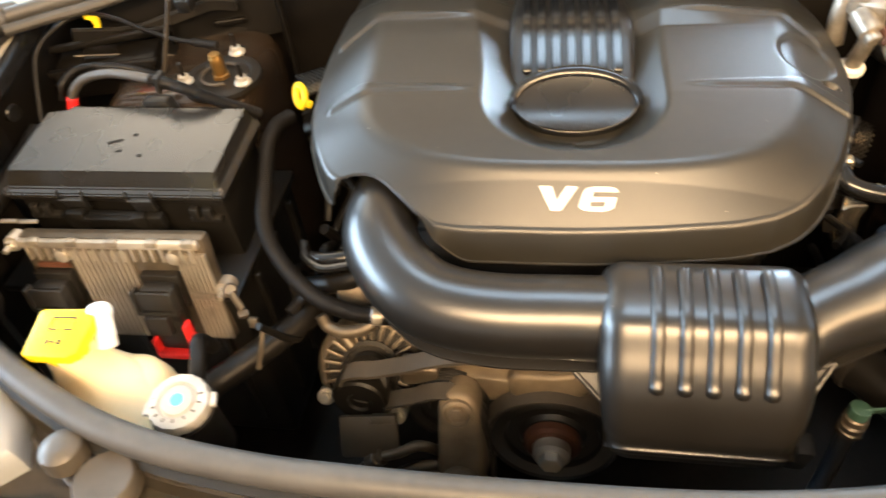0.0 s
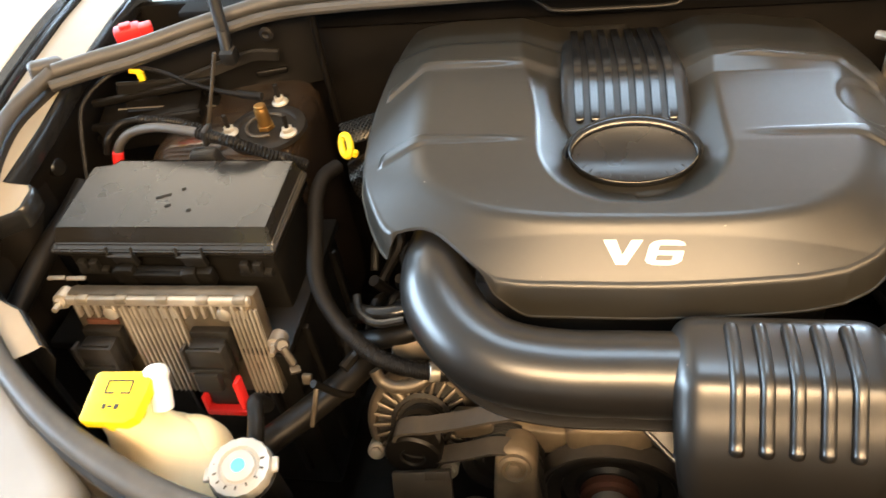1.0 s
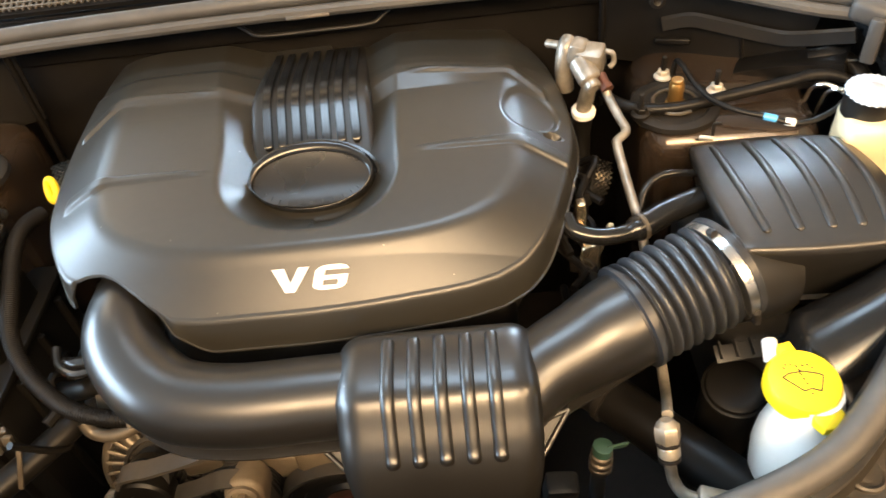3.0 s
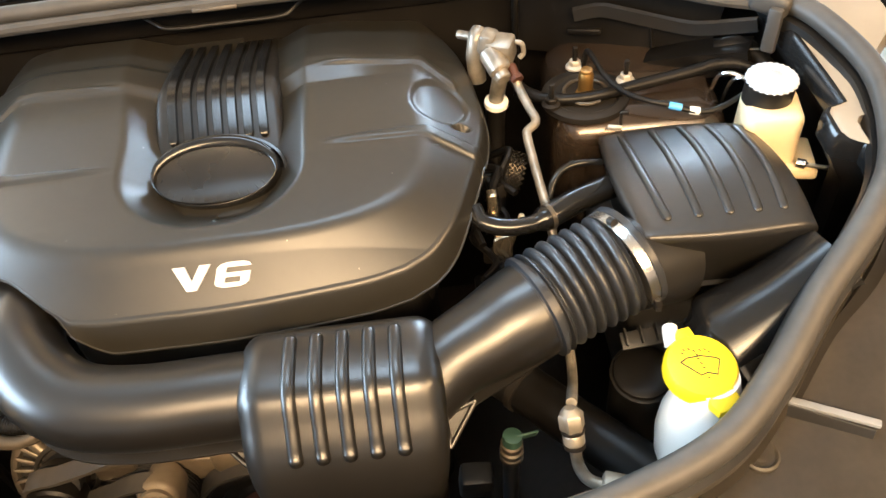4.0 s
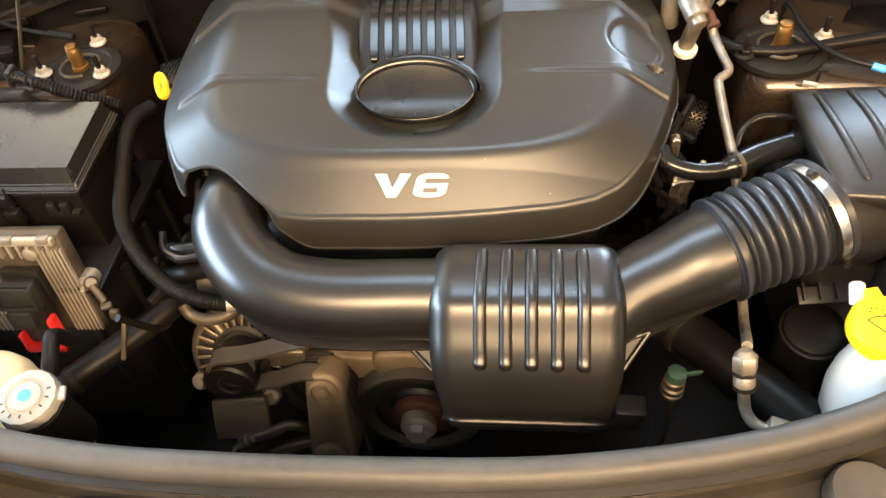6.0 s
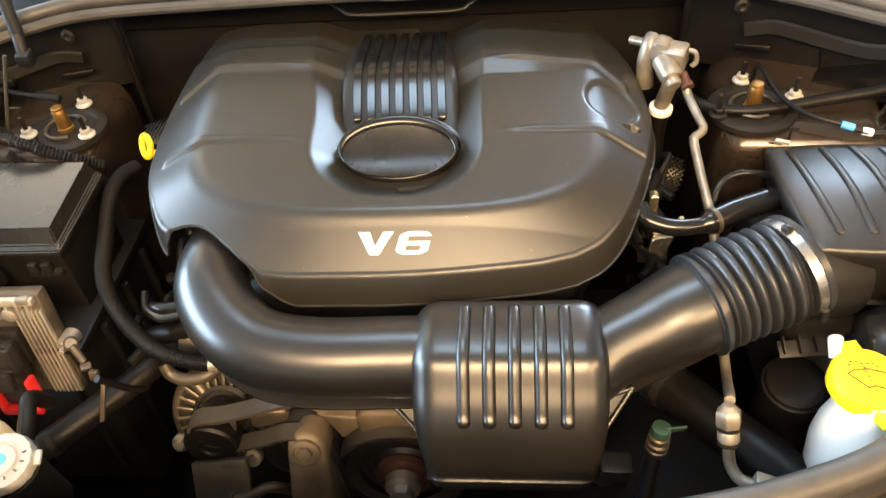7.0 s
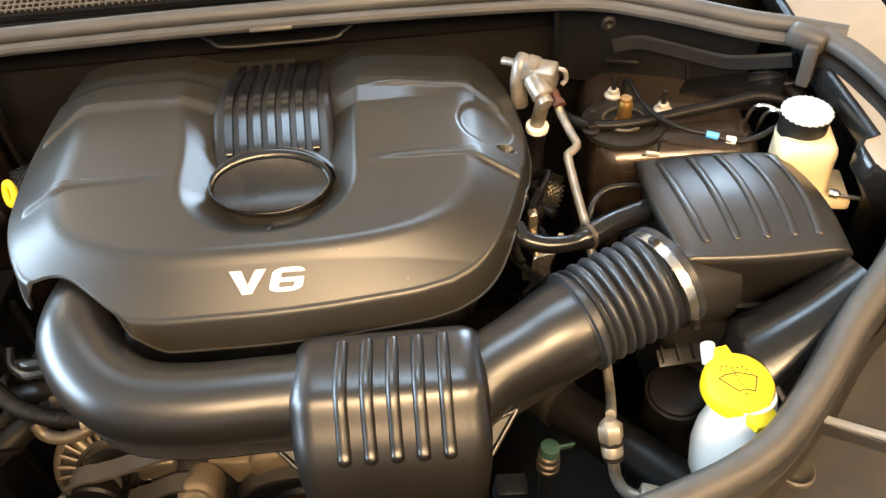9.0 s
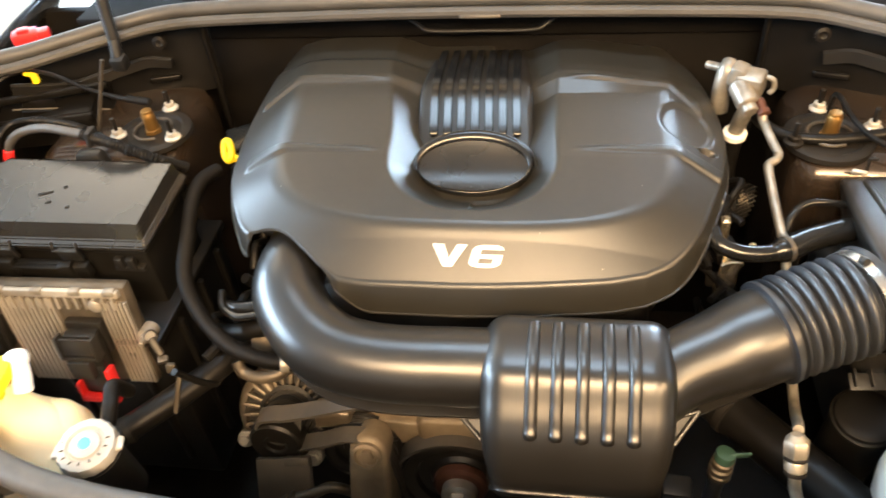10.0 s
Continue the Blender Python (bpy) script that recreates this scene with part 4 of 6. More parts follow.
# hood held open above the bay, out of view; tilt and paint suit the reflections
hood = thing("hood", (0.02, 0.98, 1.10), "unseen open hood with a black pad added for dark reflections", "hood")
hood_way = Vector((0, -math.cos(radians(87)), math.sin(radians(87))))
hood_m = basis((0.02, 0.98, 1.44), (1, 0, 0), hood_way)
hood_bm = prism([(-0.72, 0.0), (0.72, 0.0), (0.74, 0.6), (0.66, 1.0), (0.45, 1.12), (-0.45, 1.12), (-0.66, 1.0), (-0.74, 0.6)], 0.03, hood_m, bevel=0.01)
part("underside", hood_bm, HOODPAINT, hood, smooth=False)
for hinge_x in (-0.66, 0.70):
    part("hinge_arm", sweep(spline([(hinge_x, 0.74, 1.10), (hinge_x, 0.86, 1.16), (hinge_x, 0.96, 1.30), (hinge_x, 0.965, 1.50)], 8), lambda i, s: [(-0.004, -0.014), (-0.004, 0.014), (0.004, 0.014), (0.004, -0.014)]), BLACK, hood, "black steel hinge arm")
# black pad and rear strip added to darken what the cover mirrors
part("reflection_pad", prism([(-0.50, 0.30), (0.50, 0.30), (0.54, 0.48), (0.44, 0.68), (-0.44, 0.68), (-0.54, 0.48)], 0.012, hood_m @ Matrix.Translation((0, 0, 0.028)), bevel=0.004), BAYBLACK, hood, "unseen black pad that darkens the cover's reflections", smooth=False)
part("reflection_strip", prism([(-0.72, 0.0), (0.72, 0.0), (0.72, 0.05), (-0.72, 0.05)], 0.044, hood_m @ Matrix.Translation((0, 0, -0.006))), BAYBLACK, hood, smooth=False)


# ---- left side: fuse box, control unit, bottle, radiator cap ----
def fuse_box():
    fb = thing("fuse_box", (-0.545, 0.29, 0.86), "black plastic fuse box with clipped lid", "fuse box")
    # lid: a tapered cap with a step at the rear corner
    low = [(-0.712, 0.219), (-0.390, 0.223), (-0.382, 0.368), (-0.708, 0.378)]
    high = [(-0.700, 0.235), (-0.397, 0.239), (-0.391, 0.360), (-0.655, 0.362), (-0.660, 0.352), (-0.692, 0.350)]
    low6 = [low[0], low[1], low[2], (-0.655, 0.376), (-0.662, 0.372), low[3]]

    def top_z(x, y):
        return 0.988 + (y - 0.23) * 0.13 + (x + 0.7) * -0.01

    bm = bmesh.new()
    rings = []
    for share, down in ((0.0, 0.034), (0.0, 0.026), (0.55, 0.022), (1.0, 0.0015), (1.03, 0.0)):
        rings.append([bm.verts.new((a[0] + (b[0] - a[0]) * share, a[1] + (b[1] - a[1]) * share, top_z(*b) - down)) for a, b in zip(low6, high)])
    for r, s in zip(rings, rings[1:]):
        for k in range(6):
            bm.faces.new((r[k], r[(k + 1) % 6], s[(k + 1) % 6], s[k]))
    bm.faces.new(rings[0][::-1])
    bm.faces.new(rings[-1])
    bmesh.ops.bevel(bm, geom=bm.edges[:], offset=0.002, segments=2, affect="EDGES")
    lid = part("lid", bm, FUSELID, fb, angle=30)
    for x, y, w in ((-0.560, 0.293, 0.022), (-0.548, 0.276, 0.008), (-0.515, 0.268, 0.006), (-0.535, 0.306, 0.006)):
        part("mark", box((x, y, top_z(x, y) + 0.0004), (w, 0.004, 0.0014), (7, 0, 20), 0.0004), DARK, lid, "small moulded mark")
    part("base", merged(box((-0.548, 0.298, 0.900), (0.302, 0.135, 0.125), bevel=0.006), box((-0.548, 0.298, 0.952), (0.316, 0.150, 0.008), bevel=0.002)), BOXBLACK, fb)
    for x in (-0.600, -0.500):
        clip = part("latch", merged(box((x, 0.216, 0.950), (0.032, 0.008, 0.022), (12, 0, 0), 0.002), tube([(x - 0.018, 0.214, 0.974), (x - 0.018, 0.209, 0.962), (x + 0.018, 0.209, 0.962), (x + 0.018, 0.214, 0.974)], 0.0022, 8, 1)), BLACK, fb, "black snap latch")
    for x in (-0.665, -0.425):
        part("tab", merged(*[box((x + dx, 0.223, 0.930), (0.012, 0.01, 0.020), bevel=0.002) for dx in (-0.012, 0.006)], box((x, 0.226, 0.920), (0.045, 0.012, 0.008), bevel=0.002)), BLACK, fb)
    part("bracket", merged(box((-0.552, 0.214, 0.924), (0.145, 0.014, 0.026), (8, 0, 0), 0.003), box((-0.600, 0.208, 0.930), (0.026, 0.014, 0.034), (8, 0, 0), 0.003), box((-0.510, 0.208, 0.926), (0.020, 0.014, 0.032), (8, 0, 12), 0.003), box((-0.552, 0.205, 0.934), (0.09, 0.010, 0.006), bevel=0.002)), BOXBLACK, fb, "black moulded bracket")
    part("rear_tower", box((-0.535, 0.382, 0.985), (0.055, 0.03, 0.04), (0, 0, 0), 0.006, taper=0.7), BLACK, fb)
    return fb


fuse_box()
tray = thing("battery_tray", (-0.56, 0.28, 0.49), "black plastic tray under the fuse box", "tray")
part("body", box((-0.56, 0.285, 0.66), (0.345, 0.25, 0.35), bevel=0.012), BOXBLACK, tray)
part("rim", merged(box((-0.56, 0.285, 0.838), (0.36, 0.262, 0.014), bevel=0.004)), BOXBLACK, tray)
for dx in (-0.13, 0.0, 0.13):
    part("stiffener", box((-0.56 + dx, 0.158, 0.68), (0.012, 0.014, 0.28), bevel=0.004), BOXBLACK, tray)
for dy in (0.22, 0.30, 0.37):
    part("stiffener", box((-0.385, dy, 0.68), (0.014, 0.012, 0.28), bevel=0.004), BOXBLACK, tray)


def control_unit():
    ecu = thing("engine_control_unit", (-0.545, 0.14, 0.755), "finned cast aluminium engine control unit with black plugs", "control unit")
    # frame of the face: x across, y up the slope, z out of it
    m = basis((-0.673, 0.144, 0.758), (1, 0.02, 0.0), (0, 0.12, 1))
    wide, high = 0.266, 0.178

    def plate(x0, y0, x1, y1, z0, z1, bevel=0.002):
        bm = box(((x0 + x1) / 2, (y0 + y1) / 2, (z0 + z1) / 2), (x1 - x0, y1 - y0, z1 - z0), bevel=bevel)
        bmesh.ops.transform(bm, matrix=m, verts=bm.verts)
        return bm

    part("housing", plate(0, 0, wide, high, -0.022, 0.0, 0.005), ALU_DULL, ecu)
    part("top_edge", plate(0.004, high - 0.012, wide - 0.004, high, 0, 0.010, 0.003), ALU, ecu)
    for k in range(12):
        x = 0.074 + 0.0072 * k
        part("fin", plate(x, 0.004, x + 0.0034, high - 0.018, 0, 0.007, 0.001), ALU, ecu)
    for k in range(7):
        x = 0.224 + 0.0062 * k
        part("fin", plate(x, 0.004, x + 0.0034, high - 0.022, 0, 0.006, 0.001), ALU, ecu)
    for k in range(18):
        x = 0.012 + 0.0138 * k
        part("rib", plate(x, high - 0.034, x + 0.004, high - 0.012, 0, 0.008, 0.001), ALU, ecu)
    for x in (0.020, 0.076, 0.134, 0.190, 0.240):
        part("lug", plate(x, high - 0.008, x + 0.018, high + 0.002, 0.000, 0.012, 0.003), PIPE, ecu)
    for x in (0.062, 0.222):
        part("boss", merged(lathe([(0.010, 0), (0.010, 0.010), (0.007, 0.012)], 16, m @ Vector((x, high - 0.026, 0.0)), m.to_3x3() @ Vector((0, 0, 1)))), ALU, ecu)
    for x, y in ((-0.006, high - 0.010), (wide + 0.010, 0.095)):
        part("ear", merged(lathe([(0.012, -0.015), (0.012, 0.004), (0.008, 0.005)], 20, m @ Vector((x, y, 0)), m.to_3x3() @ Vector((0, 0, 1))), hexnut(m @ Vector((x, y, 0.004)), m.to_3x3() @ Vector((0, 0, 1)), 0.008, 0.007), rod(m @ Vector((x, y, 0.01)), m @ Vector((x, y, 0.022)), 0.004)), ALU, ecu, "mounting ear with bolt")
    for x in (0.008, 0.164):
        plug = part("plug", merged(plate(x + 0.002, 0.070, x + 0.058, 0.126, 0.0, 0.014, 0.003), plate(x + 0.006, 0.050, x + 0.054, 0.118, 0.012, 0.034, 0.005), plate(x + 0.008, 0.010, x + 0.052, 0.064, 0.012, 0.036, 0.006)), BLACK, ecu, "black wiring plug")
        part("latch_tongue", plate(x + 0.006, 0.046, x + 0.040, 0.078, 0.030, 0.046, 0.003), FIN, plug, "dark grey latch tongue")
        part("latch_bar", plate(x - 0.002, 0.078, x + 0.056, 0.084, 0.032, 0.041, 0.001), FIN, plug)
        part("latch_plate", plate(x + 0.004, 0.086, x + 0.050, 0.116, 0.034, 0.039, 0.002), FIN, plug)
        for cheek in (x - 0.002, x + 0.051):
            part("latch_cheek", plate(cheek, 0.080, cheek + 0.005, 0.118, 0.026, 0.042, 0.001), FIN, plug)
        part("lock_lever", merged(plate(x + 0.053, 0.000, x + 0.061, 0.060, 0.024, 0.042, 0.003), plate(x + 0.002, -0.002, x + 0.061, 0.009, 0.022, 0.044, 0.003), plate(x + 0.000, -0.002, x + 0.006, 0.032, 0.024, 0.042, 0.002)), RED, plug, "red plug lock")
    part("label", plate(0.016, 0.128, 0.062, 0.136, 0.0005, 0.0030, 0), RUST, ecu, "rust red paper strip")
    return ecu


control_unit()


def coolant_bottle():
    b = thing("coolant_bottle", (-0.48, 0.0, 0.70), "cream translucent plastic coolant bottle with yellow square cap", "coolant bottle")
    rows = [(-0.462, -0.022, 0.74, 0.100, 0.060), (-0.462, -0.022, 0.82, 0.100, 0.062), (-0.466, -0.020, 0.846, 0.086, 0.056), (-0.480, -0.014, 0.866, 0.060, 0.046), (-0.493, -0.006, 0.884, 0.040, 0.036), (-0.500, -0.002, 0.905, 0.030, 0.029), (-0.502, -0.001, 0.940, 0.029, 0.029)]
    bm = bmesh.new()
    rings = []
    for cx, cy, z, a, c in rows:
        ring = []
        for k in range(40):
            t = math.tau * k / 40
            ct, st = math.cos(t), math.sin(t)
            e = 0.62
            x = a * math.copysign(abs(ct) ** e, ct)
            y = c * math.copysign(abs(st) ** e, st)
            lump = 0.004 * math.sin(3 * t + z * 40)
            ring.append(bm.verts.new((cx + x * math.cos(0.45) + y * 0.43 * 1, cy + y * math.cos(0.45) - x * 0.43 + lump, z)))
        rings.append(ring)
    for r, s in zip(rings, rings[1:]):
        for k in range(40):
            bm.faces.new((r[k], r[(k + 1) % 40], s[(k + 1) % 40], s[k]))
    bm.faces.new(rings[0][::-1])
    bm.faces.new(rings[-1])
    part("body", bm, CREAM, b, angle=70)
    part("shoulder", lathe([(0.052, -0.10), (0.052, 0.0), (0.046, 0.022), (0.034, 0.034), (0.016, 0.039), (0.002, 0.040)], 36, (-0.458, -0.004, 0.838), (0.10, -0.10, 1)), CREAM, b)
    part("neck", lathe([(0.030, 0), (0.030, 0.012), (0.034, 0.014), (0.034, 0.020)], 32, (-0.502, -0.001, 0.932)), YELLOW, b)
    capm = basis((-0.500, -0.004, 0.948), (1, 0.02, 0.03), (-0.05, 1, 0.16))
    outline = [(-0.034, -0.026), (-0.030, -0.030), (0.022, -0.031), (0.033, -0.024), (0.037, 0.010), (0.036, 0.028), (0.030, 0.032), (-0.028, 0.031), (-0.034, 0.028)]
    cap = part("cap", prism(outline, 0.014, capm, bevel=0.003), YELLOW, b, "bright yellow square screw cap")
    for x, y, w, h in ((0.002, 0.019, 0.030, 0.0018), (-0.013, 0.011, 0.0018, 0.016), (0.017, 0.011, 0.0018, 0.016), (-0.007, 0.004, 0.010, 0.0018), (0.011, 0.004, 0.010, 0.0018), (-0.008, -0.012, 0.004, 0.006), (-0.001, -0.012, 0.006, 0.0022), (0.007, -0.012, 0.005, 0.006)):
        part("mark", prism([(x - w / 2, y - h / 2), (x + w / 2, y - h / 2), (x + w / 2, y + h / 2), (x - w / 2, y + h / 2)], 0.0008, capm @ Matrix.Translation((0, 0, 0.0141))), INK, cap, "unreadable dark print", smooth=False)
    part("overflow_spout", merged(tube([(-0.462, 0.006, 0.925), (-0.463, 0.018, 0.945), (-0.468, 0.028, 0.958)], 0.012, 14), lathe([(0.012, -0.004), (0.0145, 0.001), (0.0150, 0.006), (0.0125, 0.012), (0.007, 0.0155), (0.001, 0.0165)], 24, (-0.467, 0.026, 0.954), (-0.3, 0.65, 0.7))), WHITE, b, "white overflow spout")
    return b


coolant_bottle()


def radiator_cap():
    r = thing("radiator_filler", (-0.35, -0.055, 0.80), "metal radiator cap with blue centre on black neck", "radiator cap")
    tilt = Vector((0.05, -0.12, 1)).normalized()
    base = Vector((-0.35, -0.055, 0.905))
    part("neck", lathe([(0.030, -0.10), (0.030, -0.01), (0.036, 0.0)], 28, base, tilt), BLACK, r)
    n = 72
    prof = [(0.032, 0.0), (0.0365, 0.003), (0.0365, 0.012), (0.0345, 0.0165), (0.024, 0.0180), (0.0215, 0.0150), (0.0195, 0.0150), (0.018, 0.0185), (0.011, 0.0195)]
    cap = part("cap", lathe([(0.93 * r0, h0) for r0, h0 in prof], n, base, tilt, scallop=0.016, lobes=18), CAPMETAL, r, "bright stamped metal cap", angle=50)
    for a in (0.25, 0.25 + math.pi):
        d = Vector((math.cos(a), math.sin(a), 0))
        part("ear", box(base + tilt * 0.008 + d * 0.034, (0.012, 0.018, 0.006), (5, 0, math.degrees(a)), 0.003), CAPMETAL, cap)
    for k in range(14):
        a = math.tau * k / 14
        d = Vector((math.cos(a), math.sin(a), 0))
        part("stamp", box(base + tilt * 0.0182 + d * 0.0256, (0.0045, 0.002, 0.001), (0, 0, math.degrees(a)), 0.0003), ALU_DULL, cap)
    part("centre_dot", lathe([(0.0075, 0), (0.0075, 0.001), (0.005, 0.002)], 24, base + tilt * 0.0193, tilt), BLUE, cap, "blue centre dot")
    part("overflow_tube", tube([(-0.352, -0.018, 0.895), (-0.358, 0.010, 0.905), (-0.368, 0.036, 0.903), (-0.375, 0.06, 0.86)], 0.0095, 12), HOSE, r)
    return r


radiator_cap()


# ---- right side: brake reservoir, washer bottle, refrigerant pipes ----
def brake_reservoir():
    b = thing("brake_fluid_reservoir", (0.725, 0.33, 0.93), "cream plastic brake fluid reservoir with knurled white cap", "reservoir")
    part("tank", merged(box((0.735, 0.354, 0.974), (0.070, 0.072, 0.094), (0, 0, -12), 0.012, 4, 0.97), box((0.750, 0.335, 0.944), (0.084, 0.070, 0.016), (0, 0, -12), 0.005)), CREAM, b)
    part("fitting", merged(rod((0.768, 0.300, 0.958), (0.806, 0.288, 0.954), 0.003), rod((0.758, 0.306, 0.958), (0.768, 0.300, 0.958), 0.006)), STEEL, b)
    at = (0.731, 0.364, 1.040)
    cap = part("cap", lathe([(0.028, 0.004), (0.0305, 0.0045), (0.0305, 0.0075), (0.0288, 0.0095), (0.024, 0.0100), (0.022, 0.0085), (0.013, 0.0085), (0.011, 0.0105)], 120, at, (0.0, -0.05, 1), scallop=0.035, lobes=24), CAPWHITE, b, "white knurled screw cap", angle=50)
    part("cap_skirt", lathe([(0.026, -0.026), (0.0298, -0.024), (0.0298, 0.003), (0.027, 0.0038)], 40, at, (0.0, -0.05, 1)), BLACK, cap, "black rubber skirt")
    return b


brake_reservoir()


def washer_bottle():
    w = thing("washer_bottle", (0.55, 0.03, 0.70), "white plastic washer fluid bottle with yellow flip cap", "washer bottle")
    ax = Vector((-0.06, 0.16, 1)).normalized()
    part("neck", lathe([(0.050, -0.22), (0.052, -0.12), (0.0515, -0.085), (0.047, -0.062), (0.040, -0.044), (0.033, -0.028), (0.030, -0.004)], 48, (0.560, 0.026, 0.945), ax), WHITE, w)
    top = Vector((0.554, 0.034, 0.942))
    capm = basis(top, (1, -0.12, -0.04), (0.1, 1, 0.1))
    up = capm.to_3x3() @ Vector((0, 0, 1))
    cap = part("cap", lathe([(0.032, -0.012), (0.036, -0.010), (0.037, 0.004), (0.034, 0.009), (0.025, 0.0105), (0.01, 0.0108)], 48, top, up), YELLOW, w, "bright yellow flip cap")
    hinge = prism([(-0.013, 0), (0.014, 0), (0.017, 0.020), (0.012, 0.030), (-0.010, 0.030), (-0.014, 0.018)], 0.010, capm @ pose(0.013, -0.020, -0.003, 0, 0, -165), bevel=0.002)
    part("cap_lip", hinge, YELLOW, cap)
    part("hinge", prism([(-0.010, 0), (0.010, 0), (0.009, 0.012), (-0.009, 0.012)], 0.008, capm @ pose(-0.010, 0.032, 0.0, 0, 0, 18), bevel=0.002), YELLOW, cap)
    part("finger_tab", tube([capm @ Vector((-0.022, 0.030, -0.006)), capm @ Vector((-0.024, 0.040, 0.002)), capm @ Vector((-0.024, 0.047, 0.004)), capm @ Vector((-0.024, 0.0505, 0.0048))], lambda s: 0.0078 if s < 0.62 else 0.0078 * math.sqrt(max(0.08, 1 - ((s - 0.62) / 0.39) ** 2)), 14), WHITE, w, "white finger tab")
    # windscreen and spray sign on the cap
    z = 0.0112

    def stroke(a, b, wide=0.0013):
        a, b = Vector((*a, z)), Vector((*b, z))
        mid, d = (a + b) / 2, b - a
        bm = box((0, 0, 0), (d.length + wide * 0.6, wide, 0.0006), bevel=0)
        bmesh.ops.transform(bm, matrix=capm @ Matrix.Translation(mid) @ Matrix.Rotation(math.atan2(d.y, d.x), 4, "Z"), verts=bm.verts)
        return bm

    screen = [(-0.021, 0.001), (-0.014, 0.006), (0.0, 0.009), (0.014, 0.007), (0.018, 0.005), (0.013, -0.012), (0.004, -0.010), (-0.003, -0.013), (-0.021, 0.001)]
    part("windscreen_sign", merged(*[stroke(a, b) for a, b in zip(screen, screen[1:])]), INK, cap, "printed windscreen sign", smooth=False)
    dots = [(-0.018, 0.012), (-0.016, 0.016), (-0.011, 0.017), (-0.006, 0.015), (-0.004, 0.011), (0.000, 0.016), (0.005, 0.017), (0.009, 0.014), (-0.003, 0.006), (-0.001, 0.001), (0.001, -0.004), (0.004, -0.015)]
    part("spray_dots", merged(*[stroke((x - 0.001, y), (x + 0.001, y - 0.0012), 0.0012) for x, y in dots]), INK, cap, "printed dotted spray", smooth=False)
    return w


washer_bottle()


def refrigerant_valve():
    v = thing("refrigerant_line", (0.42, 0.45, 0.92), "pale aluminium refrigerant valve block with bent pipe", "pipe")
    part("block", merged(box((0.418, 0.492, 1.052), (0.036, 0.030, 0.036), (15, 0, -25), 0.005), box((0.402, 0.500, 1.060), (0.022, 0.030, 0.030), (0, 10, -25), 0.006)), PIPE, v)
    part("end_fitting", merged(rod((0.402, 0.490, 1.052), (0.414, 0.462, 1.036), 0.0155), rod((0.412, 0.466, 1.036), (0.417, 0.452, 1.030), 0.0105)), PIPE, v)
    part("hook_bracket", tube([(0.436, 0.486, 1.064), (0.444, 0.482, 1.062), (0.446, 0.480, 1.050), (0.440, 0.478, 1.044)], 0.0035, 8), PIPE, v)
    part("bolt", merged(rod((0.428, 0.470, 1.040), (0.433, 0.452, 1.030), 0.006), hexnut((0.432, 0.455, 1.032), (0.3, -1, -0.5), 0.009, 0.007)), RUST, v, "rusty fixing bolt")
    part("suction_pipe", tube([(0.394, 0.520, 1.066), (0.388, 0.510, 1.060), (0.384, 0.505, 1.035), (0.386, 0.505, 1.000)], 0.012, 14), PIPE, v)
    part("drop_pipe", tube([(0.413, 0.462, 1.032), (0.410, 0.468, 1.010), (0.407, 0.476, 0.985)], 0.0105, 14), PIPE, v)
    part("hose_ferrule", lathe([(0.013, 0), (0.0165, 0.003), (0.0165, 0.010), (0.011, 0.013)], 24, (0.407, 0.478, 0.972), (0.05, -0.15, 1)), WHITE, v)
    part("hose", tube([(0.407, 0.478, 0.978), (0.404, 0.478, 0.93), (0.40, 0.45, 0.86), (0.39, 0.40, 0.80)], 0.014, 14), HOSE, v)
    part("liquid_pipe", tube([(0.431, 0.456, 1.028), (0.436, 0.446, 1.016), (0.444, 0.416, 1.006), (0.449, 0.402, 1.000), (0.446, 0.392, 0.998), (0.436, 0.384, 0.996), (0.434, 0.374, 0.993), (0.437, 0.330, 0.977), (0.441, 0.285, 0.962), (0.443, 0.260, 0.955), (0.446, 0.20, 0.90), (0.44, 0.10, 0.875), (0.428, 0.045, 0.905), (0.424, 0.030, 0.914)], 0.0058, 12), PIPE, v)
    part("wall_pipe", rod((0.365, 0.535, 1.056), (0.395, 0.512, 1.060), 0.006), PIPE, v)
    return v


refrigerant_valve()


def pipe_coupling():
    c = thing("pipe_coupling", (0.423, 0.0, 0.84), "pale metal refrigerant pipe coupling with hexagon nut", "pipe coupling")
    ax = Vector((-0.04, 0.28, 0.55)).normalized()
    base = Vector((0.424, -0.004, 0.868)) + ax * 0.014
    part("nut", hexnut(base + ax * 0.018, ax, 0.0135, 0.019), PIPE, c)
    part("nut_top", lathe([(0.011, 0), (0.008, 0.004), (0.006, 0.006)], 20, base + ax * 0.037, ax), PIPE, c)
    part("ring", lathe([(0.0105, 0), (0.0125, 0.001), (0.0125, 0.004), (0.0105, 0.005)], 24, base + ax * 0.0135, ax), DARK, c)
    part("sleeve", lathe([(0.010, 0), (0.0115, 0.002), (0.0115, 0.012), (0.0105, 0.0135)], 24, base, ax), PIPE, c)
    part("low_ring", lathe([(0.0095, 0), (0.0115, 0.001), (0.0115, 0.004), (0.0095, 0.005)], 24, base - ax * 0.005, ax), DARK, c)
    part("pipe", tube([base, base - ax * 0.012, (0.426, -0.013, 0.858), (0.434, -0.024, 0.850), (0.452, -0.033, 0.849), (0.475, -0.040, 0.847)], 0.0065, 12), PIPE, c)
    part("foot", box((0.462, -0.036, 0.852), (0.034, 0.022, 0.020), (0, 8, -15), 0.003), PIPE, c)
    part("plate", box((0.412, -0.058, 0.874), (0.115, 0.014, 0.005), (0, -4, 10), 0.002), PIPE, c, "pale metal edge plate")
    return c


pipe_coupling()


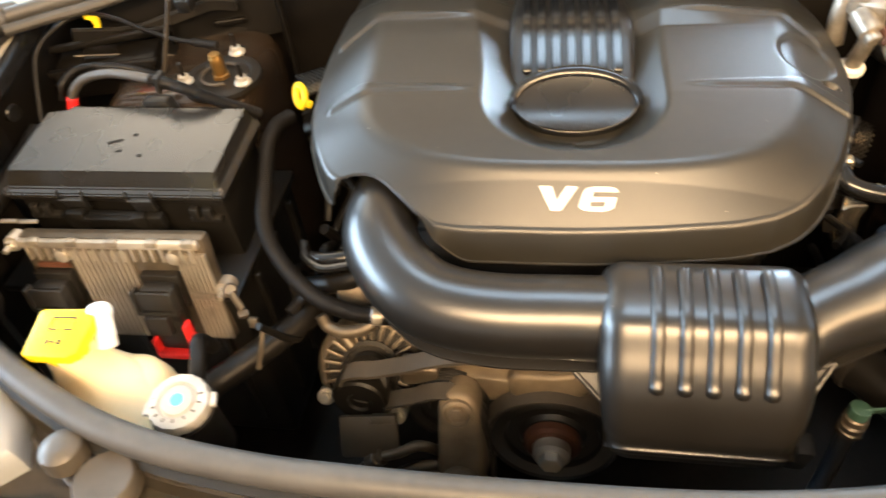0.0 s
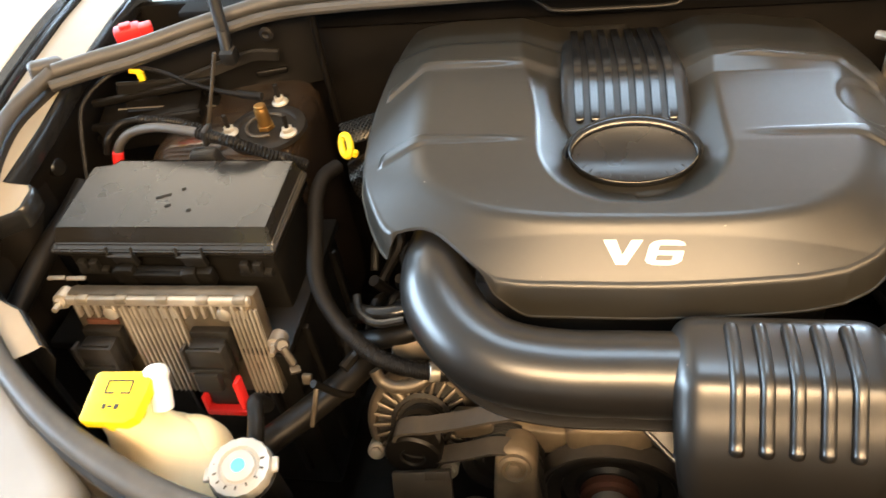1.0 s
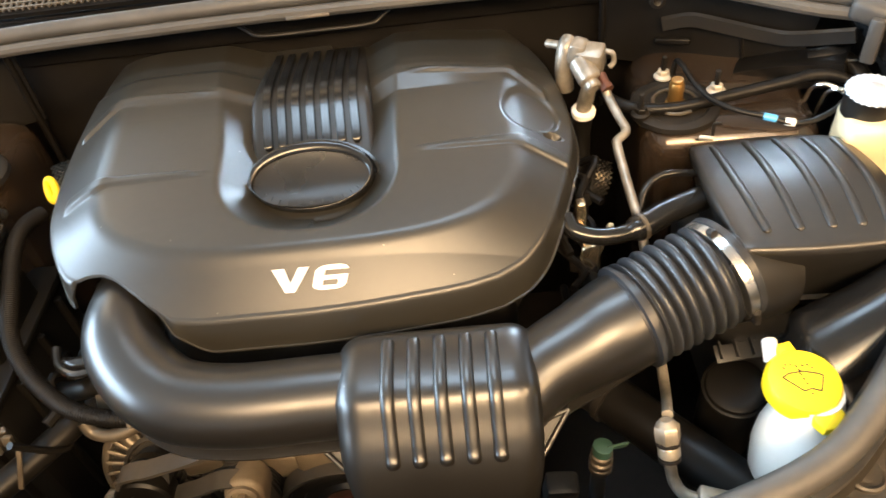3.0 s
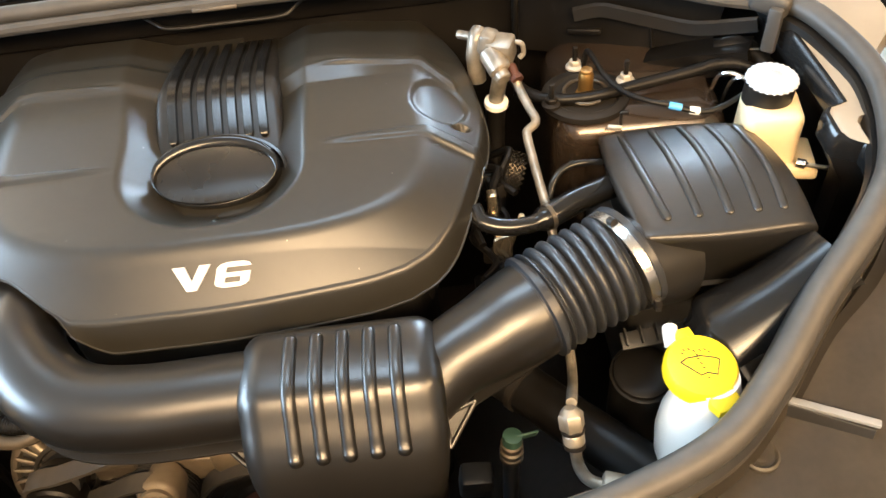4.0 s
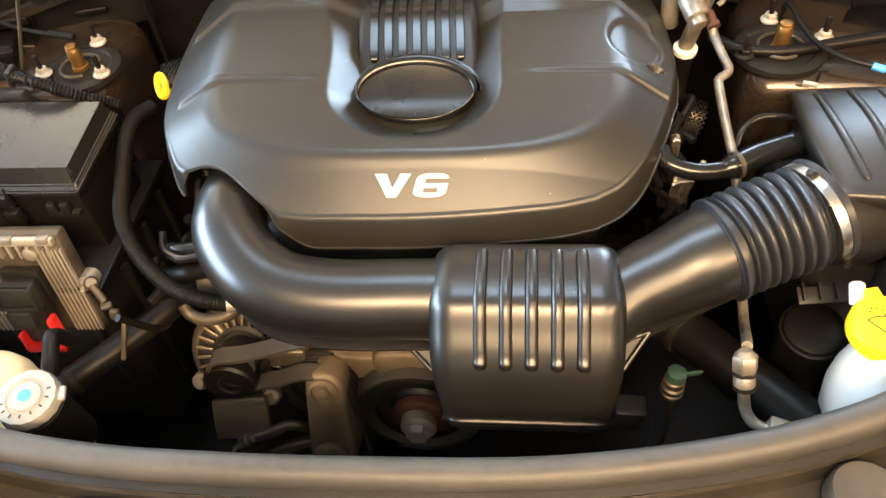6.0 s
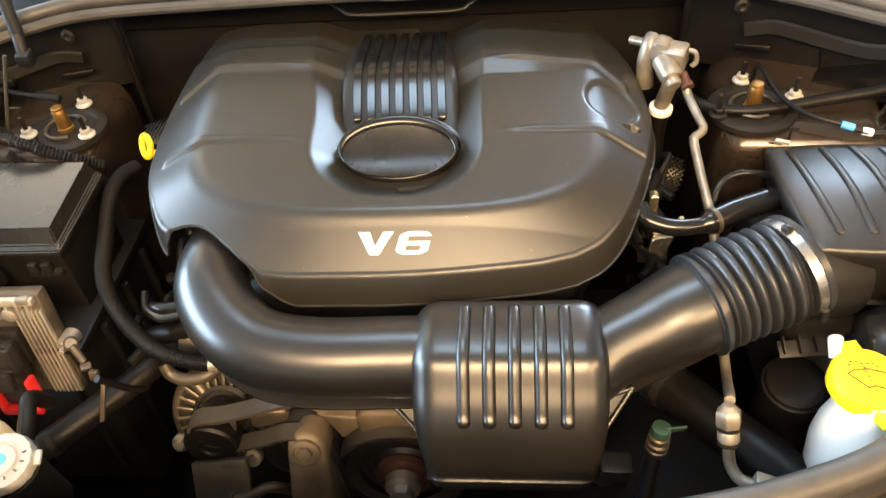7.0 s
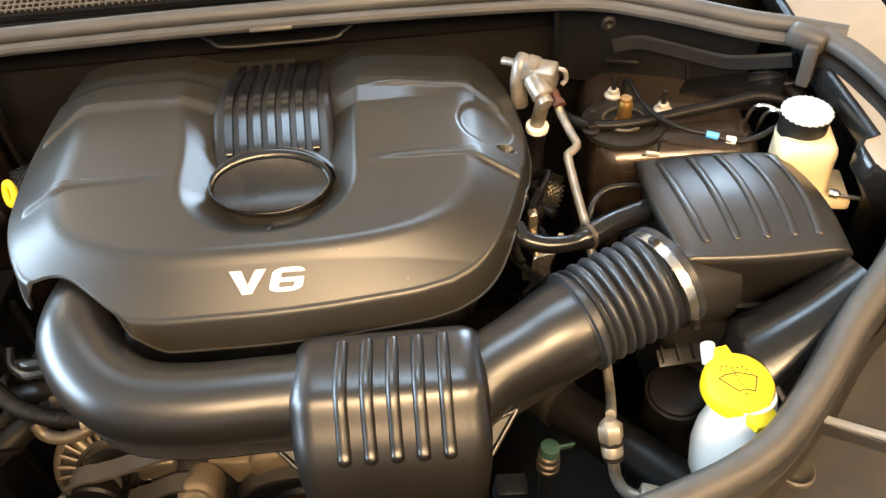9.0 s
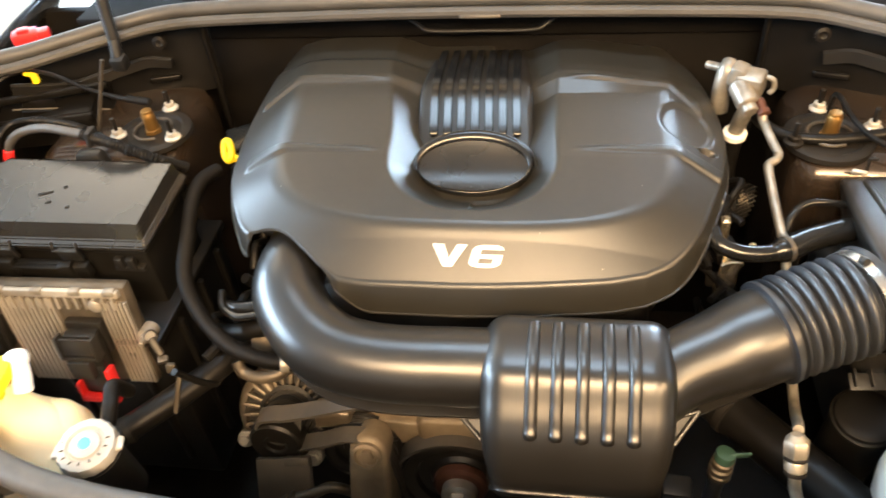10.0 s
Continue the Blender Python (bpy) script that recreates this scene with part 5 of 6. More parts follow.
def marked_pipe():
    p = thing("wrapped_pipe", (0.362, 0.03, 0.62), "blue-grey pipe with metal crimp and green tape", "pipe")
    part("pipe", tube([(0.352, 0.035, 0.60), (0.358, 0.036, 0.70), (0.360, 0.037, 0.79), (0.362, 0.038, 0.81)], 0.0095, 14), BELLOWS, p)
    part("crimp", lathe([(0.010, 0), (0.0135, 0.001), (0.0135, 0.007), (0.011, 0.009), (0.0135, 0.011), (0.0135, 0.018), (0.011, 0.020), (0.0125, 0.022), (0.0125, 0.030), (0.0095, 0.033)], 24, (0.361, 0.037, 0.805), (0.03, 0.02, 1)), ALU_DULL, p)
    part("tape", merged(lathe([(0.0105, 0), (0.0112, 0.001), (0.0110, 0.012), (0.0100, 0.0125)], 18, (0.362, 0.0375, 0.836), (0.1, 0.1, 1)), box((0.379, 0.041, 0.841), (0.026, 0.003, 0.012), (14, 10, 14), 0.001)), GREEN, p, "strip of green tape")
    return p


marked_pipe()


# canister, elbow hose and wiring on the right
can = thing("black_canister", (0.522, 0.10, 0.72), "round black plastic canister with flat top", "canister")
part("body", lathe([(0.035, -0.14), (0.036, -0.01), (0.033, -0.002), (0.028, 0.0), (0.02, -0.001)], 36, (0.522, 0.096, 0.858), (-0.05, -0.15, 1)), BOXBLACK, can)
part("rim", lathe([(0.0360, -0.012), (0.0375, -0.011), (0.0375, -0.007), (0.0355, -0.006)], 36, (0.522, 0.096, 0.858), (-0.05, -0.15, 1)), BOXBLACK, can)
low = thing("lower_hose", (0.45, 0.06, 0.78), "thick black rubber hose under the duct", "hose")
part("hose", tube([(0.36, 0.16, 0.80), (0.395, 0.125, 0.80), (0.44, 0.075, 0.80), (0.50, 0.01, 0.80), (0.56, -0.06, 0.79)], 0.030, 20), HOSE, low)
part("band_clamp", lathe([(0.0305, 0), (0.0318, 0.0008), (0.0318, 0.010), (0.0305, 0.0108)], 32, (0.385, 0.134, 0.80), (0.62, -0.75, 0)), DARK, low, "dark band clamp")


def breather_hose():
    h = thing("breather_hose", (0.43, 0.25, 0.95), "black rubber breather hose with metal band", "hose")
    part("hose", tube([(0.352, 0.262, 0.985), (0.360, 0.246, 0.978), (0.385, 0.238, 0.972), (0.415, 0.240, 0.970), (0.440, 0.250, 0.970), (0.475, 0.272, 0.968), (0.53, 0.300, 0.962)], lambda s: 0.0105 + 0.005 * sstep(0.55, 0.62, s), 18), GLOSSY, h)
    part("band", lathe([(0.014, 0), (0.0165, 0.001), (0.0165, 0.006), (0.014, 0.007)], 28, (0.436, 0.248, 0.970), (0.9, 0.42, 0)), ALU_DULL, h, "thin metal band")
    return h


breather_hose()
solo("vacuum_hose", tube([(0.448, 0.295, 0.955), (0.456, 0.312, 0.968), (0.472, 0.327, 0.974), (0.495, 0.334, 0.974), (0.54, 0.338, 0.965)], 0.0048, 12), GLOSSY, "thin black vacuum hose", "hose")


def sensor_wire():
    w = thing("sensor_wire", (0.62, 0.42, 0.98), "thin black wire with blue sleeve and white plug", "wire")
    part("wire", tube([(0.535, 0.515, 0.99), (0.538, 0.512, 1.020), (0.541, 0.490, 1.026), (0.548, 0.455, 1.020), (0.565, 0.425, 1.012), (0.590, 0.403, 1.008), (0.620, 0.388, 1.006), (0.652, 0.376, 1.000), (0.68, 0.379, 1.000), (0.715, 0.395, 1.005), (0.75, 0.42, 1.01)], 0.0036, 10), HOSE, w)
    part("blue_sleeve", rod((0.618, 0.389, 1.006), (0.633, 0.383, 1.004), 0.0048), BLUE, w, "blue plastic sleeve")
    part("white_plug", box((0.648, 0.378, 1.001), (0.014, 0.009, 0.008), (0, 5, -18), 0.002), WHITE, w, "white plug")
    return w


sensor_wire()
solo("wiring_loom", ribbed([(0.438, 0.52, 0.985), (0.446, 0.478, 0.992), (0.476, 0.449, 0.994), (0.528, 0.440, 0.996), (0.600, 0.450, 1.000), (0.672, 0.459, 1.005), (0.706, 0.464, 1.008), (0.740, 0.458, 1.004), (0.77, 0.44, 0.985)], 0.0080, 0.005, 14, 0.012, 60), HOSE, "black wrapped wiring loom round the tower", "wiring loom")
for dy in (0.0, 0.014, 0.03):
    solo("brake_pipe", tube([(0.70 + dy, 0.46 - dy, 0.96), (0.703 + dy, 0.455 - dy, 0.99), (0.71 + dy, 0.445 - dy, 1.005), (0.73 + dy, 0.43 - dy, 1.003), (0.75, 0.40 - dy, 0.98)], 0.0032, 8), STEEL, "thin bent metal brake pipe", "pipe", group="brake pipes")
solo("rubber_elbow", tube([(0.715, 0.505, 1.004), (0.745, 0.495, 1.012), (0.768, 0.465, 1.0), (0.772, 0.43, 0.97)], 0.013, 14), HOSE, "black rubber elbow beside the reservoir", "hose")
solo("tower_bracket", merged(box((0.549, 0.384, 0.984), (0.018, 0.005, 0.007), (20, 0, -18), 0.001)), ZINC, "small white metal bracket on the tower", "bracket")
solo("tower_hook", merged(box((0.556, 0.384, 0.996), (0.004, 0.004, 0.022), (0, 0, -10), 0.001), box((0.560, 0.383, 1.006), (0.010, 0.004, 0.004), (0, 0, -10), 0.001)), DARK, "small black wire hook on the tower", "hook")

# air scoop beside the washer bottle
def air_scoop():
    s = thing("intake_scoop", (0.65, 0.09, 0.85), "smooth black plastic intake scoop under the seal", "air scoop")
    line = spline([(0.575, 0.092, 0.900), (0.615, 0.098, 0.922), (0.665, 0.108, 0.950), (0.72, 0.125, 0.985)], 8)
    part("scoop", sweep(line, lambda i, q: [(x * (1 - 0.25 * q) * (0.55 + 0.45 * sstep(0.0, 0.22, q)), z * (0.6 + 0.4 * sstep(0.0, 0.2, q))) for x, z in ((-0.06, -0.06), (-0.058, 0.0), (-0.048, 0.016), (-0.03, 0.024), (0.0, 0.026), (0.03, 0.018), (0.05, 0.0), (0.055, -0.06))]), GLOSSY, s)
    part("lip", tube([(0.640, 0.040, 0.945), (0.672, 0.072, 0.965), (0.705, 0.110, 0.992), (0.722, 0.132, 1.005)], 0.003, 8), HOSE, s)
    return s


air_scoop()


# ---- front of the engine ----
solo("engine_block", merged(box((0.06, 0.43, 0.64), (0.46, 0.42, 0.50), bevel=0.03, segments=3), box((0.06, 0.42, 0.87), (0.48, 0.36, 0.06), bevel=0.02)), DARK, "dark grimy engine block under the cover", "engine")


def alternator():
    a = thing("alternator", (-0.235, 0.20, 0.58), "dusty cast aluminium alternator with slotted face", "alternator")
    c, ax = Vector((-0.222, 0.150, 0.700)), Vector((0.10, -0.80, 0.58)).normalized()
    part("body", lathe([(0.070, -0.10), (0.078, -0.07), (0.080, -0.050), (0.076, -0.046), (0.076, -0.040), (0.080, -0.036), (0.080, -0.014), (0.074, -0.004), (0.066, 0.0), (0.062, -0.016), (0.030, -0.018)], 56, c, ax), ALU_DULL, a)
    part("winding", lathe([(0.064, -0.008), (0.035, -0.007), (0.030, -0.016)], 48, c, ax), DARK, a, "dark copper winding behind the slots")
    across = Vector((1, 0.12, 0)).cross(ax).cross(ax).normalized()
    over = ax.cross(across)
    for k in range(26):
        t = math.tau * k / 26
        d = across * math.cos(t) + over * math.sin(t)
        if k % 9 == 4:
            part("face_web", rod(c + d * 0.042, c + d * 0.066, 0.0085), ALU_DULL, a)
            continue
        bm = box((0, 0, 0), (0.034, 0.0056, 0.010), bevel=0.0018)
        bmesh.ops.transform(bm, matrix=basis(c + d * 0.052 - ax * 0.002, d, ax.cross(d)), verts=bm.verts)
        part("vane", bm, ALU_DULL, a)
        bm = box((0, 0, 0), (0.008, 0.007, 0.022), bevel=0.002)
        bmesh.ops.transform(bm, matrix=basis(c + d * 0.076 - ax * 0.026, d, ax.cross(d)), verts=bm.verts)
        part("side_vane", bm, ALU_DULL, a)
    part("hub_ring", lathe([(0.044, -0.004), (0.044, 0.004), (0.038, 0.006), (0.036, 0.0), (0.01, 0.0)], 40, c, ax), DARK, a)
    part("pulley", lathe([(0.030, 0.006), (0.031, 0.010), (0.028, 0.014), (0.031, 0.017), (0.028, 0.020), (0.031, 0.023), (0.028, 0.026), (0.031, 0.029), (0.031, 0.050), (0.012, 0.050)], 36, c, ax), BLACK, a)
    for t in (0.5, 2.0, 2.9, 4.4):
        p = c + (across * math.cos(t) + over * math.sin(t)) * 0.078
        part("lug", merged(rod(p - ax * 0.05, p + ax * 0.004, 0.013), hexnut(p + ax * 0.004, ax, 0.0085, 0.008)), ALU, a)
    return a


alternator()
solo("alternator_bracket", merged(tube([(-0.260, 0.135, 0.838), (-0.252, 0.128, 0.824), (-0.232, 0.124, 0.819), (-0.206, 0.128, 0.821), (-0.185, 0.14, 0.828)], 0.0085, 14), box((-0.208, 0.152, 0.862), (0.055, 0.012, 0.030), (-30, 6, 12), 0.004)), ALU_DULL, "pale cast bracket over the alternator", "bracket")


def belt_drive():
    b = thing("belt_drive", (0.0, 0.12, 0.50), "ribbed black drive belt with pulleys and tensioner", "belt drive")
    ax = Vector((0.0, -1, 0.10)).normalized()

    def pulley(name, x, z, r, y=0.105, mat=BLACK, label=""):
        prof = [(r * 0.3, -0.030), (r, -0.030)]
        for k in range(5):
            prof += [(r, -0.028 + k * 0.005), (r * 0.975, -0.0255 + k * 0.005)]
        prof += [(r, 0.000), (r * 0.96, 0.004), (r * 0.93, 0.0), (r * 0.74, -0.003), (r * 0.70, -0.010), (r * 0.52, -0.010), (r * 0.46, -0.004), (r * 0.3, -0.003)]
        return part(name, lathe(prof, 64, (x, y, z), ax), mat, b, label)

    pump = pulley("water_pump_pulley", 0.036, 0.618, 0.092)
    part("pump_hub", lathe([(0.040, -0.02), (0.040, 0.002), (0.035, 0.006), (0.02, 0.006)], 32, (0.036, 0.100, 0.618), ax), RUST, pump, "rusty red hub")
    part("hub_bolt", merged(lathe([(0.026, 0), (0.026, 0.014), (0.021, 0.018)], 28, (0.036, 0.094, 0.618), ax), hexnut((0.036, 0.078, 0.620), ax, 0.017, 0.014)), ALU, pump, "pale hub bolt")
    part("idler_pulley", lathe([(0.010, -0.03), (0.037, -0.028), (0.039, -0.024), (0.039, 0.0), (0.036, 0.004), (0.018, 0.004), (0.015, 0.001), (0.002, 0.001)], 40, (-0.224, 0.094, 0.706), ax), HOSE, b)
    pulley("tensioner_pulley", -0.108, 0.668, 0.056, 0.110)
    c0, c1 = Vector((-0.103, 0.082, 0.712)), Vector((-0.086, 0.040, 0.604))
    facing = basis(c1, (1, 0, 0), c0 - c1)
    arm = merged(
        prism([(0.027 * math.cos(t), 0.118 + 0.027 * math.sin(t)) for t in [math.pi * k / 12 for k in range(13)]] + [(0.034 * math.cos(t), 0.034 * math.sin(t)) for t in [math.pi + math.pi * k / 12 for k in range(13)]], 0.045, facing @ Matrix.Translation((0, 0, -0.045)), bevel=0.009, segments=3),
        lathe([(0.027, -0.004), (0.026, 0.006), (0.021, 0.010), (0.008, 0.011)], 32, facing @ Vector((0, 0, 0)), facing.to_3x3() @ Vector((0, 0, 1))),
        lathe([(0.022, -0.004), (0.021, 0.005), (0.017, 0.007), (0.015, 0.002), (0.004, 0.002)], 32, facing @ Vector((0, 0.116, 0)), facing.to_3x3() @ Vector((0, 0, 1))),
        hexnut(facing @ Vector((0, 0.116, 0.001)), facing.to_3x3() @ Vector((0, 0, 1)), 0.011, 0.008),
    )
    ten = part("tensioner_arm", arm, CASTING, b, "dusty cast tensioner body")
    part("arm_bolt", hexnut(facing @ Vector((0, 0, 0.010)), facing.to_3x3() @ Vector((0, 0, 1)), 0.012, 0.007), ALU_DULL, ten)

    def belt(points):
        return sweep(spline(points, 8), lambda i, s: [(-0.013, -0.0025), (-0.013, 0.0025), (0.013, 0.0025), (0.013, -0.0025)])

    part("belt_upper", belt([(-0.244, 0.103, 0.742), (-0.236, 0.103, 0.757), (-0.216, 0.103, 0.765), (-0.196, 0.103, 0.768), (-0.15, 0.103, 0.784), (-0.106, 0.103, 0.802), (-0.05, 0.103, 0.815), (0.01, 0.103, 0.82)]), BELT, b)
    part("belt_lower", belt([(-0.192, 0.102, 0.697), (-0.18, 0.102, 0.701), (-0.165, 0.102, 0.707), (-0.149, 0.102, 0.713), (-0.118, 0.102, 0.728), (-0.094, 0.102, 0.728), (-0.070, 0.102, 0.712), (-0.057, 0.102, 0.675), (-0.051, 0.102, 0.60), (-0.052, 0.102, 0.51)]), BELT, b)
    part("belt_pump", belt([(0.036 + 0.0945 * math.cos(t), 0.118, 0.618 + 0.0945 * math.sin(t)) for t in [math.pi * (0.05 + 0.9 * k / 10) for k in range(11)]]), BELT, b)
    return b


belt_drive()


def lumpy(centre, size, seed, mat, name, label, category, rough=0.25, group=""):
    """A rough cast lump."""
    bm = box((0, 0, 0), size, bevel=min(size) * 0.2, segments=2)
    bmesh.ops.subdivide_edges(bm, edges=bm.edges[:], cuts=2, use_grid_fill=True)
    for v in bm.verts:
        d = noise.noise_vector((v.co + Vector((seed, seed * 2, 0))) * 22)
        v.co += d * min(size) * rough
    bmesh.ops.translate(bm, vec=centre, verts=bm.verts)
    return solo(name, bm, mat, label, category, group, angle=50)


lumpy((0.0, 0.185, 0.72), (0.26, 0.06, 0.17), 1.0, CASTING, "timing_cover", "brown-grey rough cast timing cover", "casting", 0.10)
lumpy((-0.055, 0.150, 0.690), (0.10, 0.03, 0.050), 2.4, CASTING, "cast_web", "pale brown cast web behind the belt", "casting", 0.22)
lumpy((-0.145, 0.140, 0.722), (0.055, 0.03, 0.035), 2.0, ALU_DULL, "accessory_bracket", "dusty cast accessory bracket", "bracket", 0.15)
solo("coolant_flange", prism([(-0.052, -0.014), (-0.044, -0.022), (0.040, -0.020), (0.058, -0.012), (0.060, 0.012), (0.050, 0.024), (0.010, 0.018), (-0.040, 0.020), (-0.052, 0.010)], 0.035, basis((0.030, 0.158, 0.712), (1, 0, 0.06), (0, 0.25, 1)), bevel=0.008, segments=4), CASTING, "smooth brown cast coolant flange", "casting", angle=50)
for bx, bz in ((-0.128, 0.728), (-0.162, 0.726), (-0.010, 0.675)):
    solo("casting_bolt", merged(lathe([(0.013, 0), (0.013, 0.012), (0.010, 0.014)], 20, (bx, 0.150, bz), (0, -1, 0.15)), hexnut((bx, 0.137, bz + 0.002), (0, -1, 0.15), 0.009, 0.008)), ALU_DULL, "dull bolt in the timing casting", "bolt", group="casting bolts")
solo("grey_connector", merged(box((-0.212, 0.066, 0.662), (0.082, 0.012, 0.060), (-38, -3, 4), 0.004), box((-0.190, 0.078, 0.690), (0.036, 0.014, 0.012), (-38, -3, 4), 0.002)), GUARD, "dull grey plastic connector plate", "connector")
solo("grey_connector", box((0.318, 0.050, 0.735), (0.040, 0.03, 0.05), (8, 5, 0), 0.006), FIN, "dull grey plastic connector near the pipe", "connector")
solo("tensioner_pipe", merged(tube([(-0.225, 0.035, 0.622), (-0.20, 0.044, 0.642), (-0.168, 0.050, 0.652), (-0.145, 0.056, 0.662), (-0.130, 0.060, 0.655), (-0.12, 0.07, 0.63)], 0.0075, 12), rod((-0.213, 0.040, 0.632), (-0.200, 0.044, 0.641), 0.012), rod((-0.196, 0.045, 0.643), (-0.190, 0.046, 0.646), 0.012)), ALU_DULL, "dull metal pipe with crimped end", "pipe")
solo("lower_pipe", tube([(-0.19, 0.04, 0.595), (-0.15, 0.05, 0.612), (-0.115, 0.06, 0.61), (-0.08, 0.065, 0.59)], 0.009, 12), ALU_DULL, "dull metal pipe under the tensioner", "pipe")

# ---- hoses between battery side and engine ----
sleeve = thing("sleeved_hose", (-0.35, 0.27, 0.94), "black braided sleeve hose beside the cover", "hose")
part("braided_sleeve", ribbed([(-0.352, 0.405, 0.955), (-0.362, 0.372, 0.962), (-0.362, 0.330, 0.958), (-0.350, 0.270, 0.945), (-0.338, 0.215, 0.930), (-0.316, 0.175, 0.918), (-0.280, 0.138, 0.905), (-0.240, 0.113, 0.893), (-0.195, 0.105, 0.882), (-0.160, 0.108, 0.876)], 0.0105, 0.0030, 16, 0.035, 80), BRAID, sleeve)
part("end_ferrule", rod((-0.178, 0.1045, 0.8795), (-0.166, 0.107, 0.877), 0.0120, bevel=0.001), PIPE, sleeve, "dull metal end")
part("end_tail", rod((-0.168, 0.1065, 0.8775), (-0.150, 0.110, 0.874), 0.0115), HOSE, sleeve)
rad = thing("radiator_hose", (-0.31, 0.14, 0.78), "thick black radiator hose with band clamp", "hose")
part("hose", tube([(-0.22, 0.30, 0.80), (-0.262, 0.228, 0.800), (-0.295, 0.165, 0.800), (-0.330, 0.115, 0.800), (-0.375, 0.060, 0.800), (-0.43, 0.01, 0.79)], 0.018, 20), HOSE, rad)
part("band_clamp", lathe([(0.0182, 0), (0.0195, 0.0008), (0.0195, 0.009), (0.0182, 0.0098)], 28, (-0.390, 0.045, 0.7965), (-0.74, -0.66, -0.05)), DARK, rad, "dark steel band")
solo("cable_tie", merged(box((-0.332, 0.088, 0.822), (0.006, 0.004, 0.060), (-30, 12, 0), 0.001), box((-0.340, 0.108, 0.850), (0.012, 0.008, 0.014), (-20, 0, 0), 0.002)), ALU_DULL, "dusty plastic cable tie hanging down", "cable tie")
solo("bolt_clamp", merged(lathe([(0.009, 0), (0.010, 0.005), (0.007, 0.011)], 16, (-0.384, 0.150, 0.862), (0.4, -0.5, 0.6)), rod((-0.378, 0.142, 0.868), (-0.366, 0.132, 0.846), 0.005), box((-0.366, 0.130, 0.838), (0.014, 0.010, 0.008), (20, 10, 30), 0.002)), GUARD, "pale metal clamp bolt beside the control unit", "bolt")
solo("heater_hose", tube([(-0.30, 0.22, 0.86), (-0.275, 0.185, 0.892), (-0.24, 0.175, 0.902), (-0.20, 0.185, 0.905), (-0.16, 0.21, 0.91)], 0.0095, 12), GLOSSY, "thin glossy black hose behind the elbow", "hose")
solo("heater_hose", tube([(-0.31, 0.19, 0.83), (-0.265, 0.165, 0.862), (-0.22, 0.160, 0.880), (-0.17, 0.18, 0.89)], 0.013, 14), HOSE, "black rubber hose behind the elbow", "hose")
solo("bright_bend", tube([(-0.285, 0.200, 0.905), (-0.275, 0.175, 0.900), (-0.250, 0.160, 0.900), (-0.215, 0.162, 0.905)], 0.0055, 10), GLOSSY, "glossy black bent line beside the elbow", "hose")


def dipstick():
    d = thing("dipstick", (-0.350, 0.44, 0.90), "yellow loop handle of the oil dipstick", "dipstick")
    ring = [Vector((-0.345 + 0.0078 * math.cos(t), 0.440 + 0.008 * math.sin(t) - 0.004 * math.cos(t), 0.966 + 0.013 * math.sin(t))) for t in [math.tau * k / 16 for k in range(17)]]
    part("loop", tube(ring, 0.0052, 10, 3), YELLOW, d)
    part("tab", box((-0.335, 0.436, 0.955), (0.014, 0.008, 0.012), (0, 25, 0), 0.003), YELLOW, d)
    part("tube", tube([(-0.345, 0.442, 0.950), (-0.335, 0.445, 0.90), (-0.31, 0.44, 0.80)], 0.005, 10), DARK, d)
    return d


dipstick()

# perforated heat shields behind the cover
def mesh_shield(name, centre, turn, wide, high, label):
    s = thing(name, centre, label, "heat shield", group="heat shields")
    m = pose(*centre, *turn)
    pieces = []
    # slanting strips in both ways, each cut off at the sheet's border
    for way in (-1, 1):
        for k in range(-30, 31):
            x0 = k * 0.0072
            lo, hi = -high / 2, high / 2
            ends = sorted(((-wide / 2 - x0) * way, (wide / 2 - x0) * way))
            lo, hi = max(lo, ends[0]), min(hi, ends[1])
            if hi - lo < 0.004:
                continue
            mid = (lo + hi) / 2
            pieces.append(box((x0 + way * mid, mid, 0.0006 * way), ((hi - lo) * 1.414, 0.0017, 0.0013), (0, 0, 45 * way), bevel=0))
    bm = merged(*pieces)
    bmesh.ops.subdivide_edges(bm, edges=[e for e in bm.edges if e.calc_length() > 0.01], cuts=4)
    for v in bm.verts:
        v.co.z -= 9.0 * v.co.y * v.co.y - 0.004
    bmesh.ops.transform(bm, matrix=m, verts=bm.verts)
    part("lattice", bm, LATTICE, s, "shiny woven metal lattice", smooth=False)
    bm = box((0, 0, -0.006), (wide, high, 0.002), bevel=0)
    bmesh.ops.transform(bm, matrix=m, verts=bm.verts)
    part("backing", bm, DARK, s)
    return s


mesh_shield("heat_shield", (-0.335, 0.508, 0.950), (32, -8, 18), 0.075, 0.036, "shiny perforated metal heat shield by the firewall")
mesh_shield("heat_shield", (-0.322, 0.410, 0.925), (50, -30, 0), 0.034, 0.07, "narrow perforated heat shield beside the cover")
mesh_shield("heat_shield", (0.424, 0.412, 0.910), (45, 25, 0), 0.024, 0.052, "small perforated heat shield beside the refrigerant pipe")
lumpy((0.392, 0.285, 0.885), (0.030, 0.022, 0.048), 5.0, FOIL, "foil_wrap", "crumpled silver foil wrap", "foil", 0.8)
lumpy((0.378, 0.318, 0.935), (0.012, 0.016, 0.04), 6.0, FOIL, "foil_wrap", "silver foil wrapped line", "foil", 0.4)
solo("orange_clip", merged(box((0.412, 0.296, 0.925), (0.007, 0.008, 0.020), (10, 15, 0), 0.002), box((0.416, 0.292, 0.917), (0.010, 0.007, 0.007), (0, 0, 20), 0.002)), CREAM, "pale plastic connector clip", "clip")

